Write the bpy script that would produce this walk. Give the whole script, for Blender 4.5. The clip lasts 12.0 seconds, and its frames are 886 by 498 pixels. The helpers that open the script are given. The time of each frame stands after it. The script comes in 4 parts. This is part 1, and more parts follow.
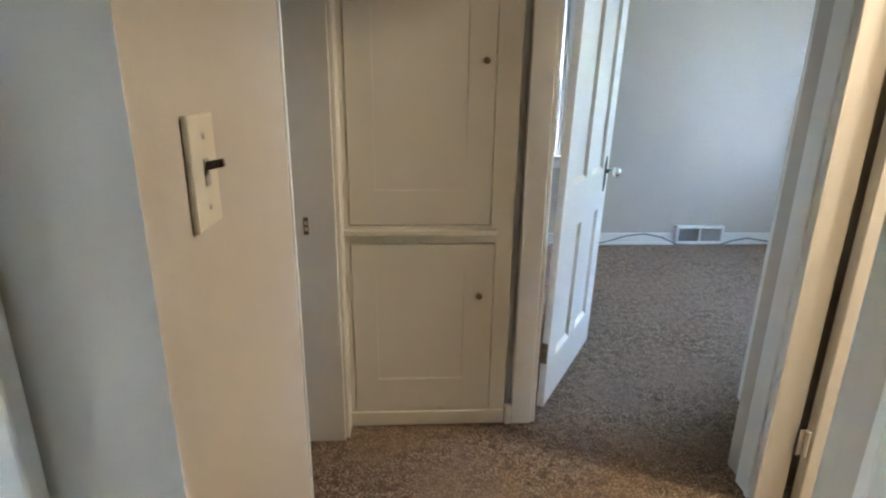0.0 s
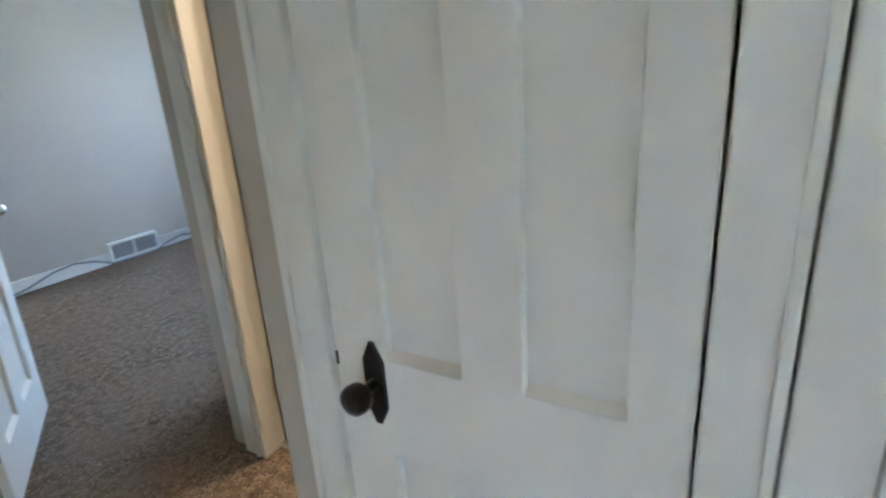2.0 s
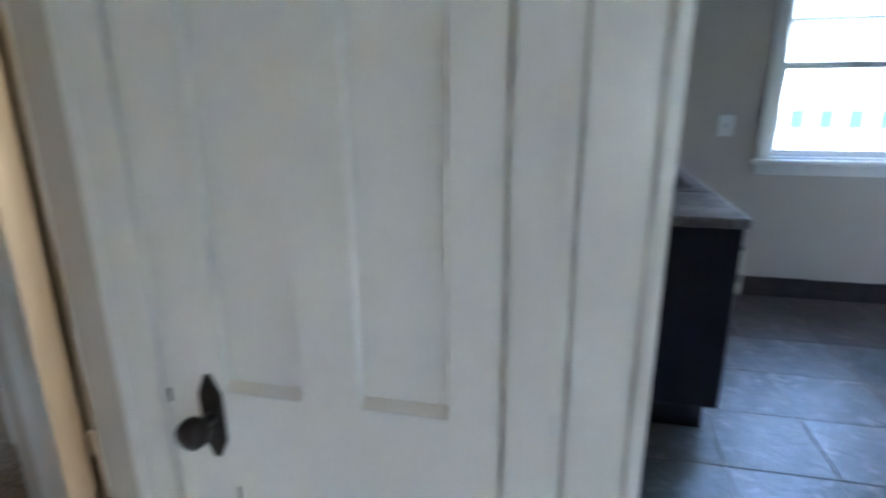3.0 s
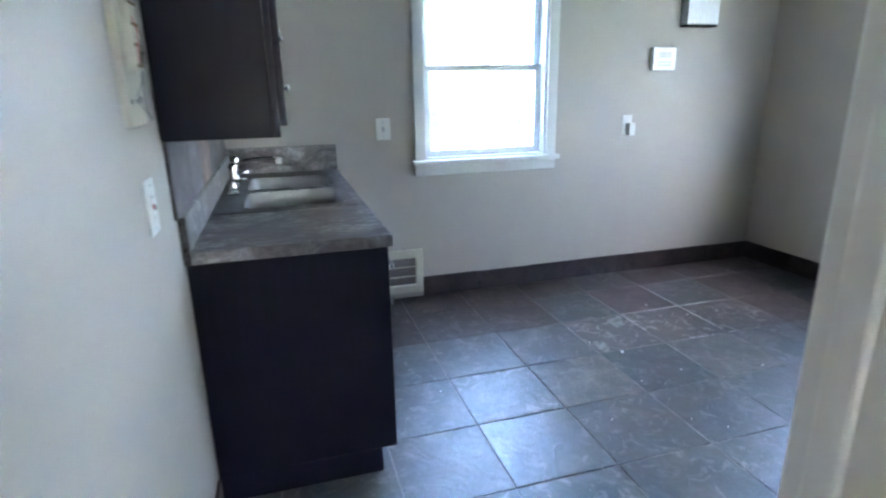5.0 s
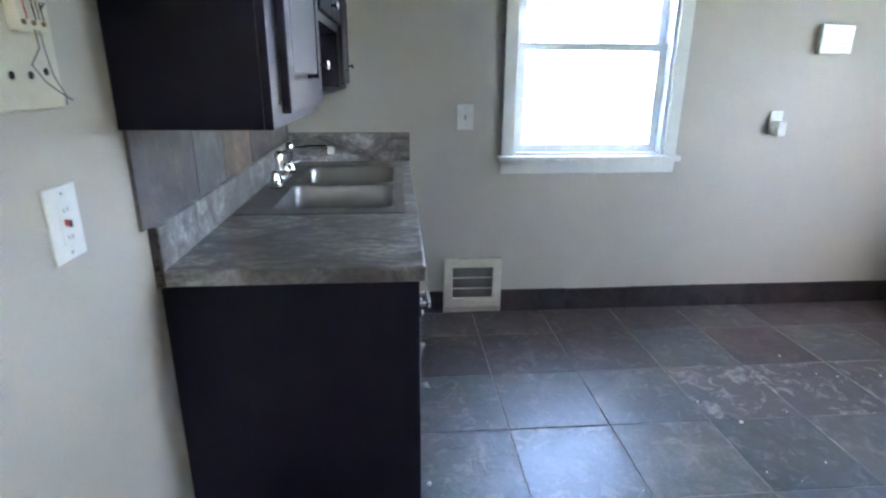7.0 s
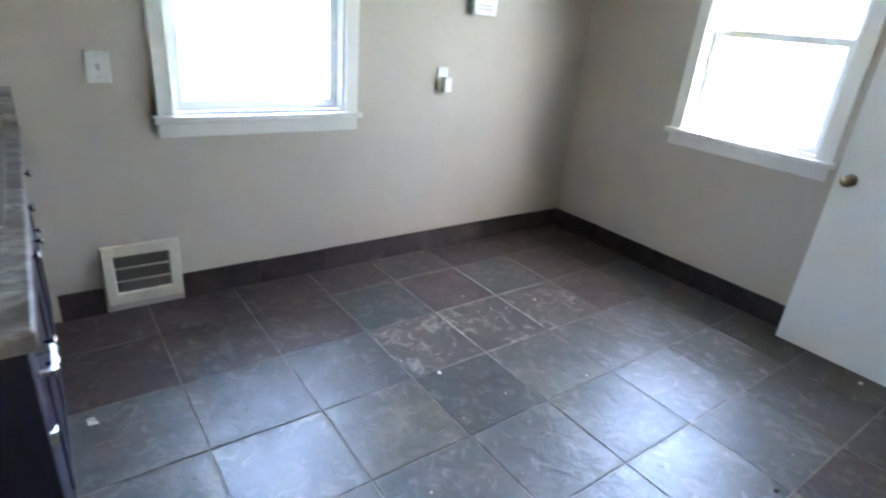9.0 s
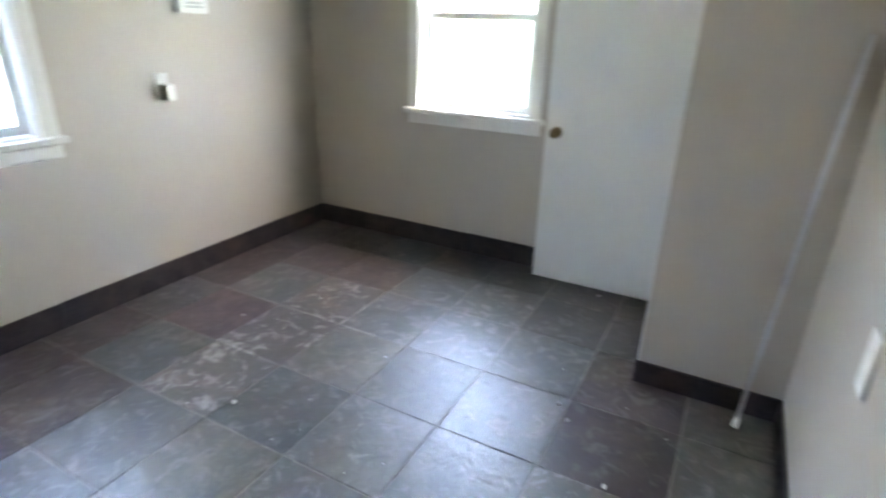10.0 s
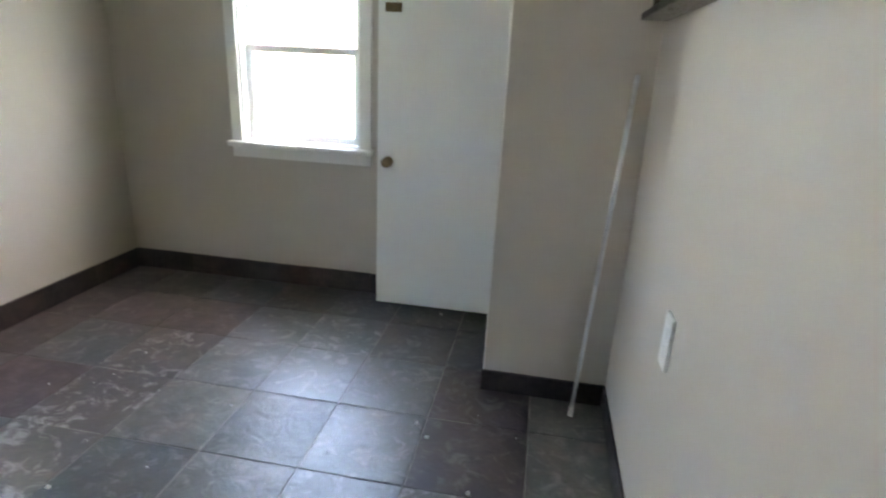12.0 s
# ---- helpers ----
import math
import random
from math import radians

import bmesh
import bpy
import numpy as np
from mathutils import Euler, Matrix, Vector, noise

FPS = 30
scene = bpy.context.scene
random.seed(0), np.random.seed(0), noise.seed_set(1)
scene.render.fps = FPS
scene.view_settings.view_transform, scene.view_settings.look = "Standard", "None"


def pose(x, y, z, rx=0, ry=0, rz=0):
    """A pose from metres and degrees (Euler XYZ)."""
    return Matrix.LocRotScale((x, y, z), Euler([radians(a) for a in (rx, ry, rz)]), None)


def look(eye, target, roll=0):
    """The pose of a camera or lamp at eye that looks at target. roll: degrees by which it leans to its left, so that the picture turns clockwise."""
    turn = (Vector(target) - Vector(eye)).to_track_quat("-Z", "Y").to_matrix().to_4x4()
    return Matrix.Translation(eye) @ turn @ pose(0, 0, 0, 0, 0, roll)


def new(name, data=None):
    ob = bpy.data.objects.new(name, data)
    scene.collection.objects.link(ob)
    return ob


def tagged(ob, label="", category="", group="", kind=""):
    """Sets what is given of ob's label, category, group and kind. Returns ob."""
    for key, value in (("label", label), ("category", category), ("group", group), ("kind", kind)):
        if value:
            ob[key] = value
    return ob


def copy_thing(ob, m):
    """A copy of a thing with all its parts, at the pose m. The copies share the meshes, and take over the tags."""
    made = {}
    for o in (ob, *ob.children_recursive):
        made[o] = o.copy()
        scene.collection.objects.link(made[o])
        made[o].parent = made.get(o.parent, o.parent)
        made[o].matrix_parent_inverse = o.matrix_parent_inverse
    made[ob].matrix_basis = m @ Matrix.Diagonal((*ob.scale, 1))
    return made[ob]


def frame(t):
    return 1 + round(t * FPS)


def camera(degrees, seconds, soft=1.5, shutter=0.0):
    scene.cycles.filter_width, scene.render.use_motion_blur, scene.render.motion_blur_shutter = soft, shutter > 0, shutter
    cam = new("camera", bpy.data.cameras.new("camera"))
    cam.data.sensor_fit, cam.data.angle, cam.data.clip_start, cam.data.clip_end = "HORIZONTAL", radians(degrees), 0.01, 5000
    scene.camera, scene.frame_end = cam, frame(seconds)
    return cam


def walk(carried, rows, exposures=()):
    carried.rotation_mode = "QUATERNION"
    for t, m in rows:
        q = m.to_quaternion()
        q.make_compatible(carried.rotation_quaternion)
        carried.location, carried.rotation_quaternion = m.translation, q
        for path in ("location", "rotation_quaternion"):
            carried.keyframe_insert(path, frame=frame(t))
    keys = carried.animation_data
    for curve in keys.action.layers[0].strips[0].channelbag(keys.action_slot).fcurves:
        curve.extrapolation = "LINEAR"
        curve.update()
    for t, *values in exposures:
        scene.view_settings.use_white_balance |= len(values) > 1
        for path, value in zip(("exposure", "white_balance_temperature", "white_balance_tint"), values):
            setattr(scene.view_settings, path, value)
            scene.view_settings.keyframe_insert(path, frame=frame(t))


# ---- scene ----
cam = camera(78.0, 12.0, soft=2.2, shutter=0.5)
PATH = [
    (0, (0.131, 0.667, 1.332), (0.246, 2.572, 0.736), 0.8),
    (0.5, (0.143, 0.616, 1.333), (0.348, 2.517, 0.747), -0.1),
    (1, (0.161, 0.566, 1.374), (0.958, 2.301, 0.781), -0.9),
    (1.5, (0.156, 0.564, 1.388), (1.576, 1.828, 0.769), -1.1),
    (2, (0.163, 0.598, 1.357), (1.787, 1.574, 0.715), -3.8),
    (2.5, (0.127, 0.604, 1.365), (1.862, 1.385, 0.752), -1.7),
    (3, (0.085, 0.56, 1.384), (1.955, 0.988, 0.82), -0.4),
    (3.5, (0.1, 0.452, 1.365), (2.004, 0.261, 0.786), 0.1),
    (5.3, (0.667, 0.166, 1.367), (2.471, -0.477, 0.789), 0.0),
    (5.5, (0.757, 0.124, 1.36), (2.515, -0.61, 0.753), 1.5),
    (6, (0.921, 0.0, 1.361), (2.729, -0.578, 0.73), 3.1),
    (6.5, (0.929, -0.052, 1.364), (2.826, -0.237, 0.758), 0.9),
    (6.7, (0.949, -0.052, 1.359), (2.852, -0.186, 0.758), 0.1),
    (8.3, (1.225, -0.031, 1.386), (2.931, -0.807, 0.689), 3.8),
    (8.5, (1.223, -0.076, 1.382), (2.858, -0.988, 0.678), 3.8),
    (9, (1.247, -0.177, 1.461), (2.701, -1.303, 0.676), 5.4),
    (9.5, (1.223, -0.248, 1.464), (2.539, -1.544, 0.696), 4.5),
    (10, (1.225, -0.221, 1.451), (2.093, -1.856, 0.693), 1.5),
    (10.5, (1.216, -0.201, 1.418), (1.719, -1.983, 0.665), 2.6),
    (11, (1.224, -0.154, 1.436), (1.463, -2.001, 0.706), 4.0),
    (11.5, (1.217, -0.177, 1.439), (1.42, -2.046, 0.755), 4.2),
    (12, (1.255, -0.165, 1.455), (1.572, -2.035, 0.82), 2.8),
]
walk(cam, [(t, look(eye, target, roll)) for t, eye, target, roll in PATH],
     exposures=((0.0, 6.35, 6450, 10), (1.0, 6.33, 6450, 10), (2.0, 6.05, 6300, 10), (3.0, 5.92, 5950, 10), (3.5, 5.85, 5950, 10), (5.5, 7.0, 6150, 12), (6.5, 6.85, 6350, 13), (8.5, 7.0, 6950, 13), (9.5, 6.98, 7350, 13), (10.5, 6.92, 7900, 14), (12.0, 6.62, 8000, 13)))

# ---- light ----
world = bpy.data.worlds.new("overcast_sky")
scene.world = world
world.use_nodes = True
wn, wl = world.node_tree.nodes, world.node_tree.links
wn.clear()
sky = wn.new("ShaderNodeTexSky")
sky.sky_type, sky.sun_disc = "NISHITA", False
sky.sun_elevation, sky.sun_rotation = radians(60), radians(262)
sky.air_density, sky.dust_density, sky.ozone_density = 1.0, 2.0, 1.5
bg = wn.new("ShaderNodeBackground")
bg.inputs["Strength"].default_value = 0.15
wo = wn.new("ShaderNodeOutputWorld")
wl.new(sky.outputs[0], bg.inputs["Color"])
wl.new(bg.outputs[0], wo.inputs["Surface"])

sun_data = bpy.data.lights.new("sun", "SUN")
sun_data.energy, sun_data.angle, sun_data.color = 0.18, radians(70), (1.0, 0.98, 0.95)
sun = new("sun", sun_data)
sun.matrix_world = look((0, 0, 20), (4.95, 0.70, 11.34))


# ---- materials ----
def material(name):
    m = bpy.data.materials.new(name)
    m.use_nodes = True
    n, l = m.node_tree.nodes, m.node_tree.links
    return m, n, l, n["Principled BSDF"]


def tex(n, l, scale, detail=4.0, rough=0.6, kind="ShaderNodeTexNoise", stretch=None, obj=False):
    co = n.new("ShaderNodeTexCoord")
    t = n.new(kind)
    t.inputs["Scale"].default_value = scale
    if kind == "ShaderNodeTexNoise":
        t.inputs["Detail"].default_value, t.inputs["Roughness"].default_value = detail, rough
    if stretch:
        mp = n.new("ShaderNodeMapping")
        mp.inputs["Scale"].default_value = stretch
        l.new(co.outputs["Object"], mp.inputs[0])
        l.new(mp.outputs[0], t.inputs["Vector"])
    else:
        l.new(co.outputs["Object"], t.inputs["Vector"])
    return t


def ramp(n, l, src, stops):
    r = n.new("ShaderNodeValToRGB")
    while len(r.color_ramp.elements) < len(stops):
        r.color_ramp.elements.new(0.5)
    for e, (p, c) in zip(r.color_ramp.elements, stops):
        e.position, e.color = p, (*c, 1)
    l.new(src, r.inputs[0])
    return r


def mixc(n, l, fac, a, b, mode="MIX"):
    m = n.new("ShaderNodeMix")
    m.data_type, m.blend_type = "RGBA", mode
    for s, v in ((m.inputs[0], fac), (m.inputs[6], a), (m.inputs[7], b)):
        if isinstance(v, (int, float)):
            s.default_value = v
        elif isinstance(v, tuple):
            s.default_value = (*v, 1)
        else:
            l.new(v, s)
    return m.outputs[2]


def bump(n, l, b, src, strength, dist, prev=None):
    k = n.new("ShaderNodeBump")
    k.inputs["Strength"].default_value, k.inputs["Distance"].default_value = strength, dist
    l.new(src, k.inputs["Height"])
    if prev:
        l.new(prev, k.inputs["Normal"])
    l.new(k.outputs[0], b.inputs["Normal"])
    return k.outputs[0]


def painted(name, color, rough, spread=0.05, fine=90, bump_d=0.0006, grime=(0.5, 0.45, 0.36), dirt=0.08):
    m, n, l, b = material(name)
    big = tex(n, l, 1.7, 5)
    lo = tuple(c * (1 - spread) for c in color)
    hi = tuple(min(1, c * (1 + spread)) for c in color)
    r = ramp(n, l, big.outputs[0], [(0.3, lo), (0.7, hi)])
    spots = tex(n, l, 9, 8, 0.75)
    msk = ramp(n, l, spots.outputs[0], [(0.58, (0, 0, 0)), (0.75, (dirt, dirt, dirt))])
    l.new(mixc(n, l, msk.outputs[0], r.outputs[0], grime), b.inputs["Base Color"])
    b.inputs["Roughness"].default_value = rough
    f = tex(n, l, fine, 3)
    p = bump(n, l, b, f.outputs[0], 0.5, bump_d)
    g = tex(n, l, 6, 2)
    bump(n, l, b, g.outputs[0], 0.3, 0.002, p)
    return m


def plain(name, color, rough=0.4, metal=0.0, spread=0.12, scale=30):
    m, n, l, b = material(name)
    t = tex(n, l, scale, 4)
    r = ramp(n, l, t.outputs[0], [(0.3, tuple(c * (1 - spread) for c in color)), (0.7, tuple(min(1, c * (1 + spread)) for c in color))])
    l.new(r.outputs[0], b.inputs["Base Color"])
    rr = ramp(n, l, t.outputs[0], [(0.3, (rough * 0.8,) * 3), (0.7, (min(1, rough * 1.2),) * 3)])
    l.new(rr.outputs[0], b.inputs["Roughness"])
    b.inputs["Metallic"].default_value = metal
    return m


def make_slate(name, tones, pale=0.0, rust=0.25, rough=0.36, sheen=1.0, coat=0.0):
    """Cleft slate: two tones in clouds, rust blooms, pale mineral streaks and a riven surface."""
    m, n, l, b = material(name)
    info = n.new("ShaderNodeObjectInfo")
    co = n.new("ShaderNodeNewGeometry")
    off = n.new("ShaderNodeVectorMath")
    off.operation = "MULTIPLY_ADD"
    l.new(info.outputs["Random"], off.inputs[0])
    off.inputs[1].default_value = (17, 23, 11)
    l.new(co.outputs["Position"], off.inputs[2])

    def nz(scale, detail, rgh, dist=0.0):
        t = n.new("ShaderNodeTexNoise")
        t.inputs["Scale"].default_value, t.inputs["Detail"].default_value = scale, detail
        t.inputs["Roughness"].default_value, t.inputs["Distortion"].default_value = rgh, dist
        l.new(off.outputs[0], t.inputs["Vector"])
        return t.outputs[0]
    cloud, bloom, fine, streak, veil = nz(6, 8, 0.72, 0.5), nz(3.8, 5, 0.62, 0.4), nz(85, 5, 0.75), nz(11, 9, 0.68, 1.3), nz(2.7, 8, 0.72, 1.2)
    c = ramp(n, l, cloud, [(0.36, tuple(v * 0.6 for v in tones[0])), (0.46, tuple(v * 0.85 for v in tones[0])), (0.56, tuple(v * 0.9 for v in tones[1])), (0.68, tuple(v * 1.4 for v in tones[1]))]).outputs[0]
    c = mixc(n, l, ramp(n, l, veil, [(0.47, (0, 0, 0)), (0.60, (0.55, 0.55, 0.55))]).outputs[0], c, (0.060, 0.041, 0.046))
    c = mixc(n, l, ramp(n, l, bloom, [(0.50, (0, 0, 0)), (0.80, (rust, rust, rust))]).outputs[0], c, (0.21, 0.115, 0.075))
    if pale:
        c = mixc(n, l, ramp(n, l, streak, [(0.52, (0, 0, 0)), (0.64, (pale, pale, pale))]).outputs[0], c, (0.42, 0.405, 0.38))
    c = mixc(n, l, ramp(n, l, fine, [(0.3, (0.4, 0.4, 0.4)), (0.62, (0, 0, 0))]).outputs[0], c, tuple(v * 0.5 for v in tones[0]))
    l.new(c, b.inputs["Base Color"])
    polish = ramp(n, l, info.outputs["Random"], [(0.0, (rough * 0.98,) * 3), (0.55, (rough * 1.06,) * 3), (1.0, (rough * 1.18,) * 3)]).outputs[0]
    l.new(mixc(n, l, 1.0, polish, ramp(n, l, streak, [(0.35, (0.9,) * 3), (0.65, (1.15,) * 3)]).outputs[0], "MULTIPLY"), b.inputs["Roughness"])
    b.inputs["Specular IOR Level"].default_value = sheen
    b.inputs["IOR"].default_value = 1.75
    b.inputs["Coat Weight"].default_value, b.inputs["Coat Roughness"].default_value = coat * 0.7, 0.42
    p = bump(n, l, b, nz(9, 6, 0.6, 0.8), 0.75, 0.0075)
    bump(n, l, b, fine, 0.2, 0.001, p)
    return m


def make_carpet():
    m, n, l, b = material("brown_carpet")
    tuft, clump, wide = tex(n, l, 120, 3, 0.75), tex(n, l, 26, 5, 0.8), tex(n, l, 2.6, 5, 0.6)
    c = ramp(n, l, tuft.outputs[0], [(0.32, (0.06, 0.042, 0.032)), (0.47, (0.265, 0.186, 0.13)), (0.64, (0.66, 0.51, 0.375))])
    c2 = mixc(n, l, ramp(n, l, clump.outputs[0], [(0.38, (0.75, 0.75, 0.75)), (0.56, (0, 0, 0))]).outputs[0], c.outputs[0], (0.075, 0.05, 0.037))
    c3 = mixc(n, l, ramp(n, l, wide.outputs[0], [(0.42, (0, 0, 0)), (0.62, (0.55, 0.55, 0.55))]).outputs[0], c2, (0.34, 0.25, 0.178))
    l.new(c3, b.inputs["Base Color"])
    b.inputs["Roughness"].default_value = 0.95
    b.inputs["Specular IOR Level"].default_value = 0.1
    p = bump(n, l, b, tuft.outputs[0], 1.0, 0.008)
    bump(n, l, b, clump.outputs[0], 0.9, 0.02, p)
    return m


def make_laminate():
    m, n, l, b = material("grey_stone_laminate")
    t1 = tex(n, l, 6.5, 9, 0.66, stretch=(1.5, 0.8, 1.5))
    t1.inputs["Distortion"].default_value = 0.9
    t2 = tex(n, l, 42, 6, 0.72)
    t3 = tex(n, l, 2.2, 4, 0.6)
    c = ramp(n, l, t1.outputs[0], [(0.36, (0.055, 0.048, 0.045)), (0.45, (0.145, 0.13, 0.122)), (0.53, (0.27, 0.25, 0.24)), (0.64, (0.52, 0.50, 0.48))])
    c1 = mixc(n, l, ramp(n, l, t3.outputs[0], [(0.45, (0, 0, 0)), (0.65, (0.5, 0.5, 0.5))]).outputs[0], c.outputs[0], (0.105, 0.09, 0.08))
    c2 = mixc(n, l, ramp(n, l, t2.outputs[0], [(0.35, (0.6, 0.6, 0.6)), (0.6, (0, 0, 0))]).outputs[0], c1, (0.075, 0.066, 0.06))
    l.new(c2, b.inputs["Base Color"])
    l.new(ramp(n, l, t1.outputs[0], [(0.35, (0.30,) * 3), (0.65, (0.42,) * 3)]).outputs[0], b.inputs["Roughness"])
    bump(n, l, b, t2.outputs[0], 0.2, 0.0006)
    return m


def make_siding(name, color, pitch):
    m, n, l, b = material(name)
    t = tex(n, l, 3, 5)
    r = ramp(n, l, t.outputs[0], [(0.3, tuple(c * 0.92 for c in color)), (0.7, color)])
    l.new(r.outputs[0], b.inputs["Base Color"])
    b.inputs["Roughness"].default_value = 0.6
    return m


def make_brick():
    m, n, l, b = material("red_brick")
    info = n.new("ShaderNodeObjectInfo")
    geo = n.new("ShaderNodeNewGeometry")
    r = ramp(n, l, geo.outputs["Random Per Island"], [(0.0, (0.20, 0.055, 0.035)), (0.5, (0.30, 0.10, 0.06)), (1.0, (0.38, 0.15, 0.09))])
    t = tex(n, l, 40, 5)
    l.new(mixc(n, l, ramp(n, l, t.outputs[0], [(0.4, (0, 0, 0)), (0.7, (0.4, 0.4, 0.4))]).outputs[0], r.outputs[0], (0.16, 0.06, 0.045)), b.inputs["Base Color"])
    b.inputs["Roughness"].default_value = 0.85
    bump(n, l, b, t.outputs[0], 0.4, 0.003)
    return m


def make_glass():
    m, n, l, b = material("window_glass")
    b.inputs["Base Color"].default_value = (1, 1, 1, 1)
    b.inputs["Transmission Weight"].default_value = 1.0
    b.inputs["Roughness"].default_value = 0.0
    b.inputs["IOR"].default_value = 1.45
    return m


def make_blackpaint():
    m, n, l, b = material("espresso_cabinet_paint")
    t = tex(n, l, 40, 5, 0.6, stretch=(1, 1, 0.08))
    r = ramp(n, l, t.outputs[0], [(0.3, (0.0028, 0.0022, 0.0100)), (0.7, (0.0048, 0.0038, 0.0160))])
    l.new(r.outputs[0], b.inputs["Base Color"])
    b.inputs["Roughness"].default_value = 0.38
    b.inputs["Specular IOR Level"].default_value = 0.2
    bump(n, l, b, t.outputs[0], 0.15, 0.0006)
    return m


WALL = painted("greige_wall_paint", (0.50, 0.452, 0.385), 0.6, 0.03, 120, 0.0008)
TRIM = painted("white_gloss_trim_paint", (0.78, 0.765, 0.72), 0.32, 0.03, 60, 0.0006, (0.45, 0.40, 0.33), 0.14)
CREAM = painted("cream_cabinet_paint", (0.74, 0.71, 0.63), 0.4, 0.03, 60, 0.0006, (0.4, 0.34, 0.27), 0.12)
DOORWHITE = painted("white_slab_door_paint", (0.80, 0.80, 0.77), 0.4, 0.02, 70, 0.0004)
# lighter than the trim: light caught by the sill beads, put into their colour
LIT_BEAD = painted("lit_bead_cream_paint", (0.86, 0.80, 0.71), 0.5, 0.06, 60, 0.0006, (0.5, 0.38, 0.28), 0.3)
CEIL = painted("white_ceiling_paint", (0.72, 0.71, 0.68), 0.8, 0.02)
VINYL = painted("white_vinyl_window", (0.82, 0.83, 0.83), 0.35, 0.02, 50, 0.0002, (0.5, 0.5, 0.5), 0.04)
CARPET = make_carpet()
SLATES = {
    "B": make_slate("blue_grey_slate", ((0.058, 0.065, 0.070), (0.094, 0.103, 0.107)), 0.35, 0.3, 0.44, 0.7, 0.2),
    "S": make_slate("riven_blue_slate", ((0.060, 0.068, 0.073), (0.108, 0.117, 0.121)), 0.6, 0.3, 0.41, 0.72, 0.2),
    "D": make_slate("charcoal_slate", ((0.036, 0.034, 0.036), (0.060, 0.054, 0.055)), 0.3, 0.4, 0.44, 0.6, 0.15),
    "G": make_slate("dark_green_slate", ((0.034, 0.045, 0.050), (0.054, 0.066, 0.069)), 0.3, 0.2, 0.42, 0.65, 0.15),
    "O": make_slate("olive_grey_slate", ((0.088, 0.092, 0.080), (0.142, 0.138, 0.116)), 0.3, 0.6, 0.42, 0.65, 0.2),
    "P": make_slate("purple_brown_slate", ((0.037, 0.022, 0.027), (0.060, 0.036, 0.040)), 0.25, 0.4, 0.45, 0.55, 0.1),
    "K": make_slate("plum_slate", ((0.080, 0.048, 0.058), (0.118, 0.074, 0.082)), 0.12, 0.25, 0.44, 0.5),
    "M": make_slate("mottled_slate", ((0.042, 0.034, 0.040), (0.072, 0.058, 0.065)), 1.0, 0.3, 0.38, 0.7, 0.25),
    "R": make_slate("rust_mottled_slate", ((0.060, 0.054, 0.054), (0.100, 0.086, 0.078)), 0.8, 0.95, 0.38, 0.7, 0.25),
}
SLATE_DARK = make_slate("dark_slate_skirting", ((0.015, 0.010, 0.013), (0.027, 0.018, 0.020)), 0.0, 0.25, 0.5, 0.3)
SPLASH = [make_slate("brown_backsplash_slate", ((0.070, 0.058, 0.052), (0.115, 0.096, 0.086)), 0.06, 0.3, 0.55, 0.35),
          make_slate("grey_backsplash_slate", ((0.105, 0.102, 0.098), (0.160, 0.154, 0.146)), 0.06, 0.15, 0.55, 0.35),
          make_slate("ochre_backsplash_slate", ((0.170, 0.100, 0.055), (0.240, 0.150, 0.085)), 0.06, 0.5, 0.55, 0.35)]
GROUT = plain("grey_grout", (0.31, 0.295, 0.275), 0.85, 0, 0.25, 60)
LAMINATE = make_laminate()
ESPRESSO = make_blackpaint()
STEEL = plain("brushed_stainless_steel", (0.24, 0.232, 0.222), 0.45, 1.0, 0.04, 8)
CHROME = plain("polished_chrome", (0.78, 0.78, 0.78), 0.12, 1.0, 0.03, 60)
BRASS = plain("aged_brass", (0.24, 0.175, 0.10), 0.42, 1.0, 0.25, 60)
BRONZE = plain("dark_oil_rubbed_bronze", (0.035, 0.026, 0.024), 0.38, 0.6, 0.4, 80)
BLACKIRON = plain("black_iron", (0.02, 0.018, 0.017), 0.5, 0.3, 0.3, 90)
PLASTIC = plain("white_plastic", (0.78, 0.77, 0.73), 0.35, 0, 0.04, 30)
IVORY = plain("ivory_plastic", (0.66, 0.61, 0.49), 0.4, 0, 0.06, 30)
DARK = plain("black_void", (0.012, 0.012, 0.012), 0.8, 0, 0.2, 30)
BROWN = plain("brown_bakelite", (0.03, 0.018, 0.012), 0.3, 0, 0.3, 60)
VENTDARK = plain("dusty_dark_register", (0.24, 0.215, 0.20), 0.7, 0, 0.2, 60)
GREYMETAL = plain("grey_vent_metal", (0.45, 0.45, 0.44), 0.5, 0.3, 0.1, 60)
ALU = plain("dull_aluminium", (0.62, 0.63, 0.64), 0.38, 0.85, 0.08, 90)
RED = plain("red_plastic", (0.45, 0.02, 0.015), 0.4)
GARAGEGLASS = plain("garage_door_glass", (0.030, 0.060, 0.065), 0.9, 0, 0.1, 3)
GARAGEGLASS.node_tree.nodes["Principled BSDF"].inputs["Specular IOR Level"].default_value = 0.0
GREEN = plain("green_screen", (0.55, 0.5, 0.45), 0.3)
CABLE = plain("grey_cable", (0.22, 0.215, 0.21), 0.5)
GLASS = make_glass()
BRICK = make_brick()
MORTAR = plain("mortar", (0.40, 0.37, 0.33), 0.9)
SIDING = make_siding("white_lap_siding", (0.72, 0.73, 0.74), 0.12)
ROOFING = plain("grey_shingle", (0.10, 0.10, 0.105), 0.9, 0, 0.3, 12)
GRASS = plain("lawn", (0.07, 0.11, 0.035), 0.9, 0, 0.4, 4)
LEAF = plain("green_leaves", (0.07, 0.14, 0.04), 0.6, 0, 0.5, 9)
BARK = plain("bark", (0.10, 0.075, 0.055), 0.9, 0, 0.35, 14)
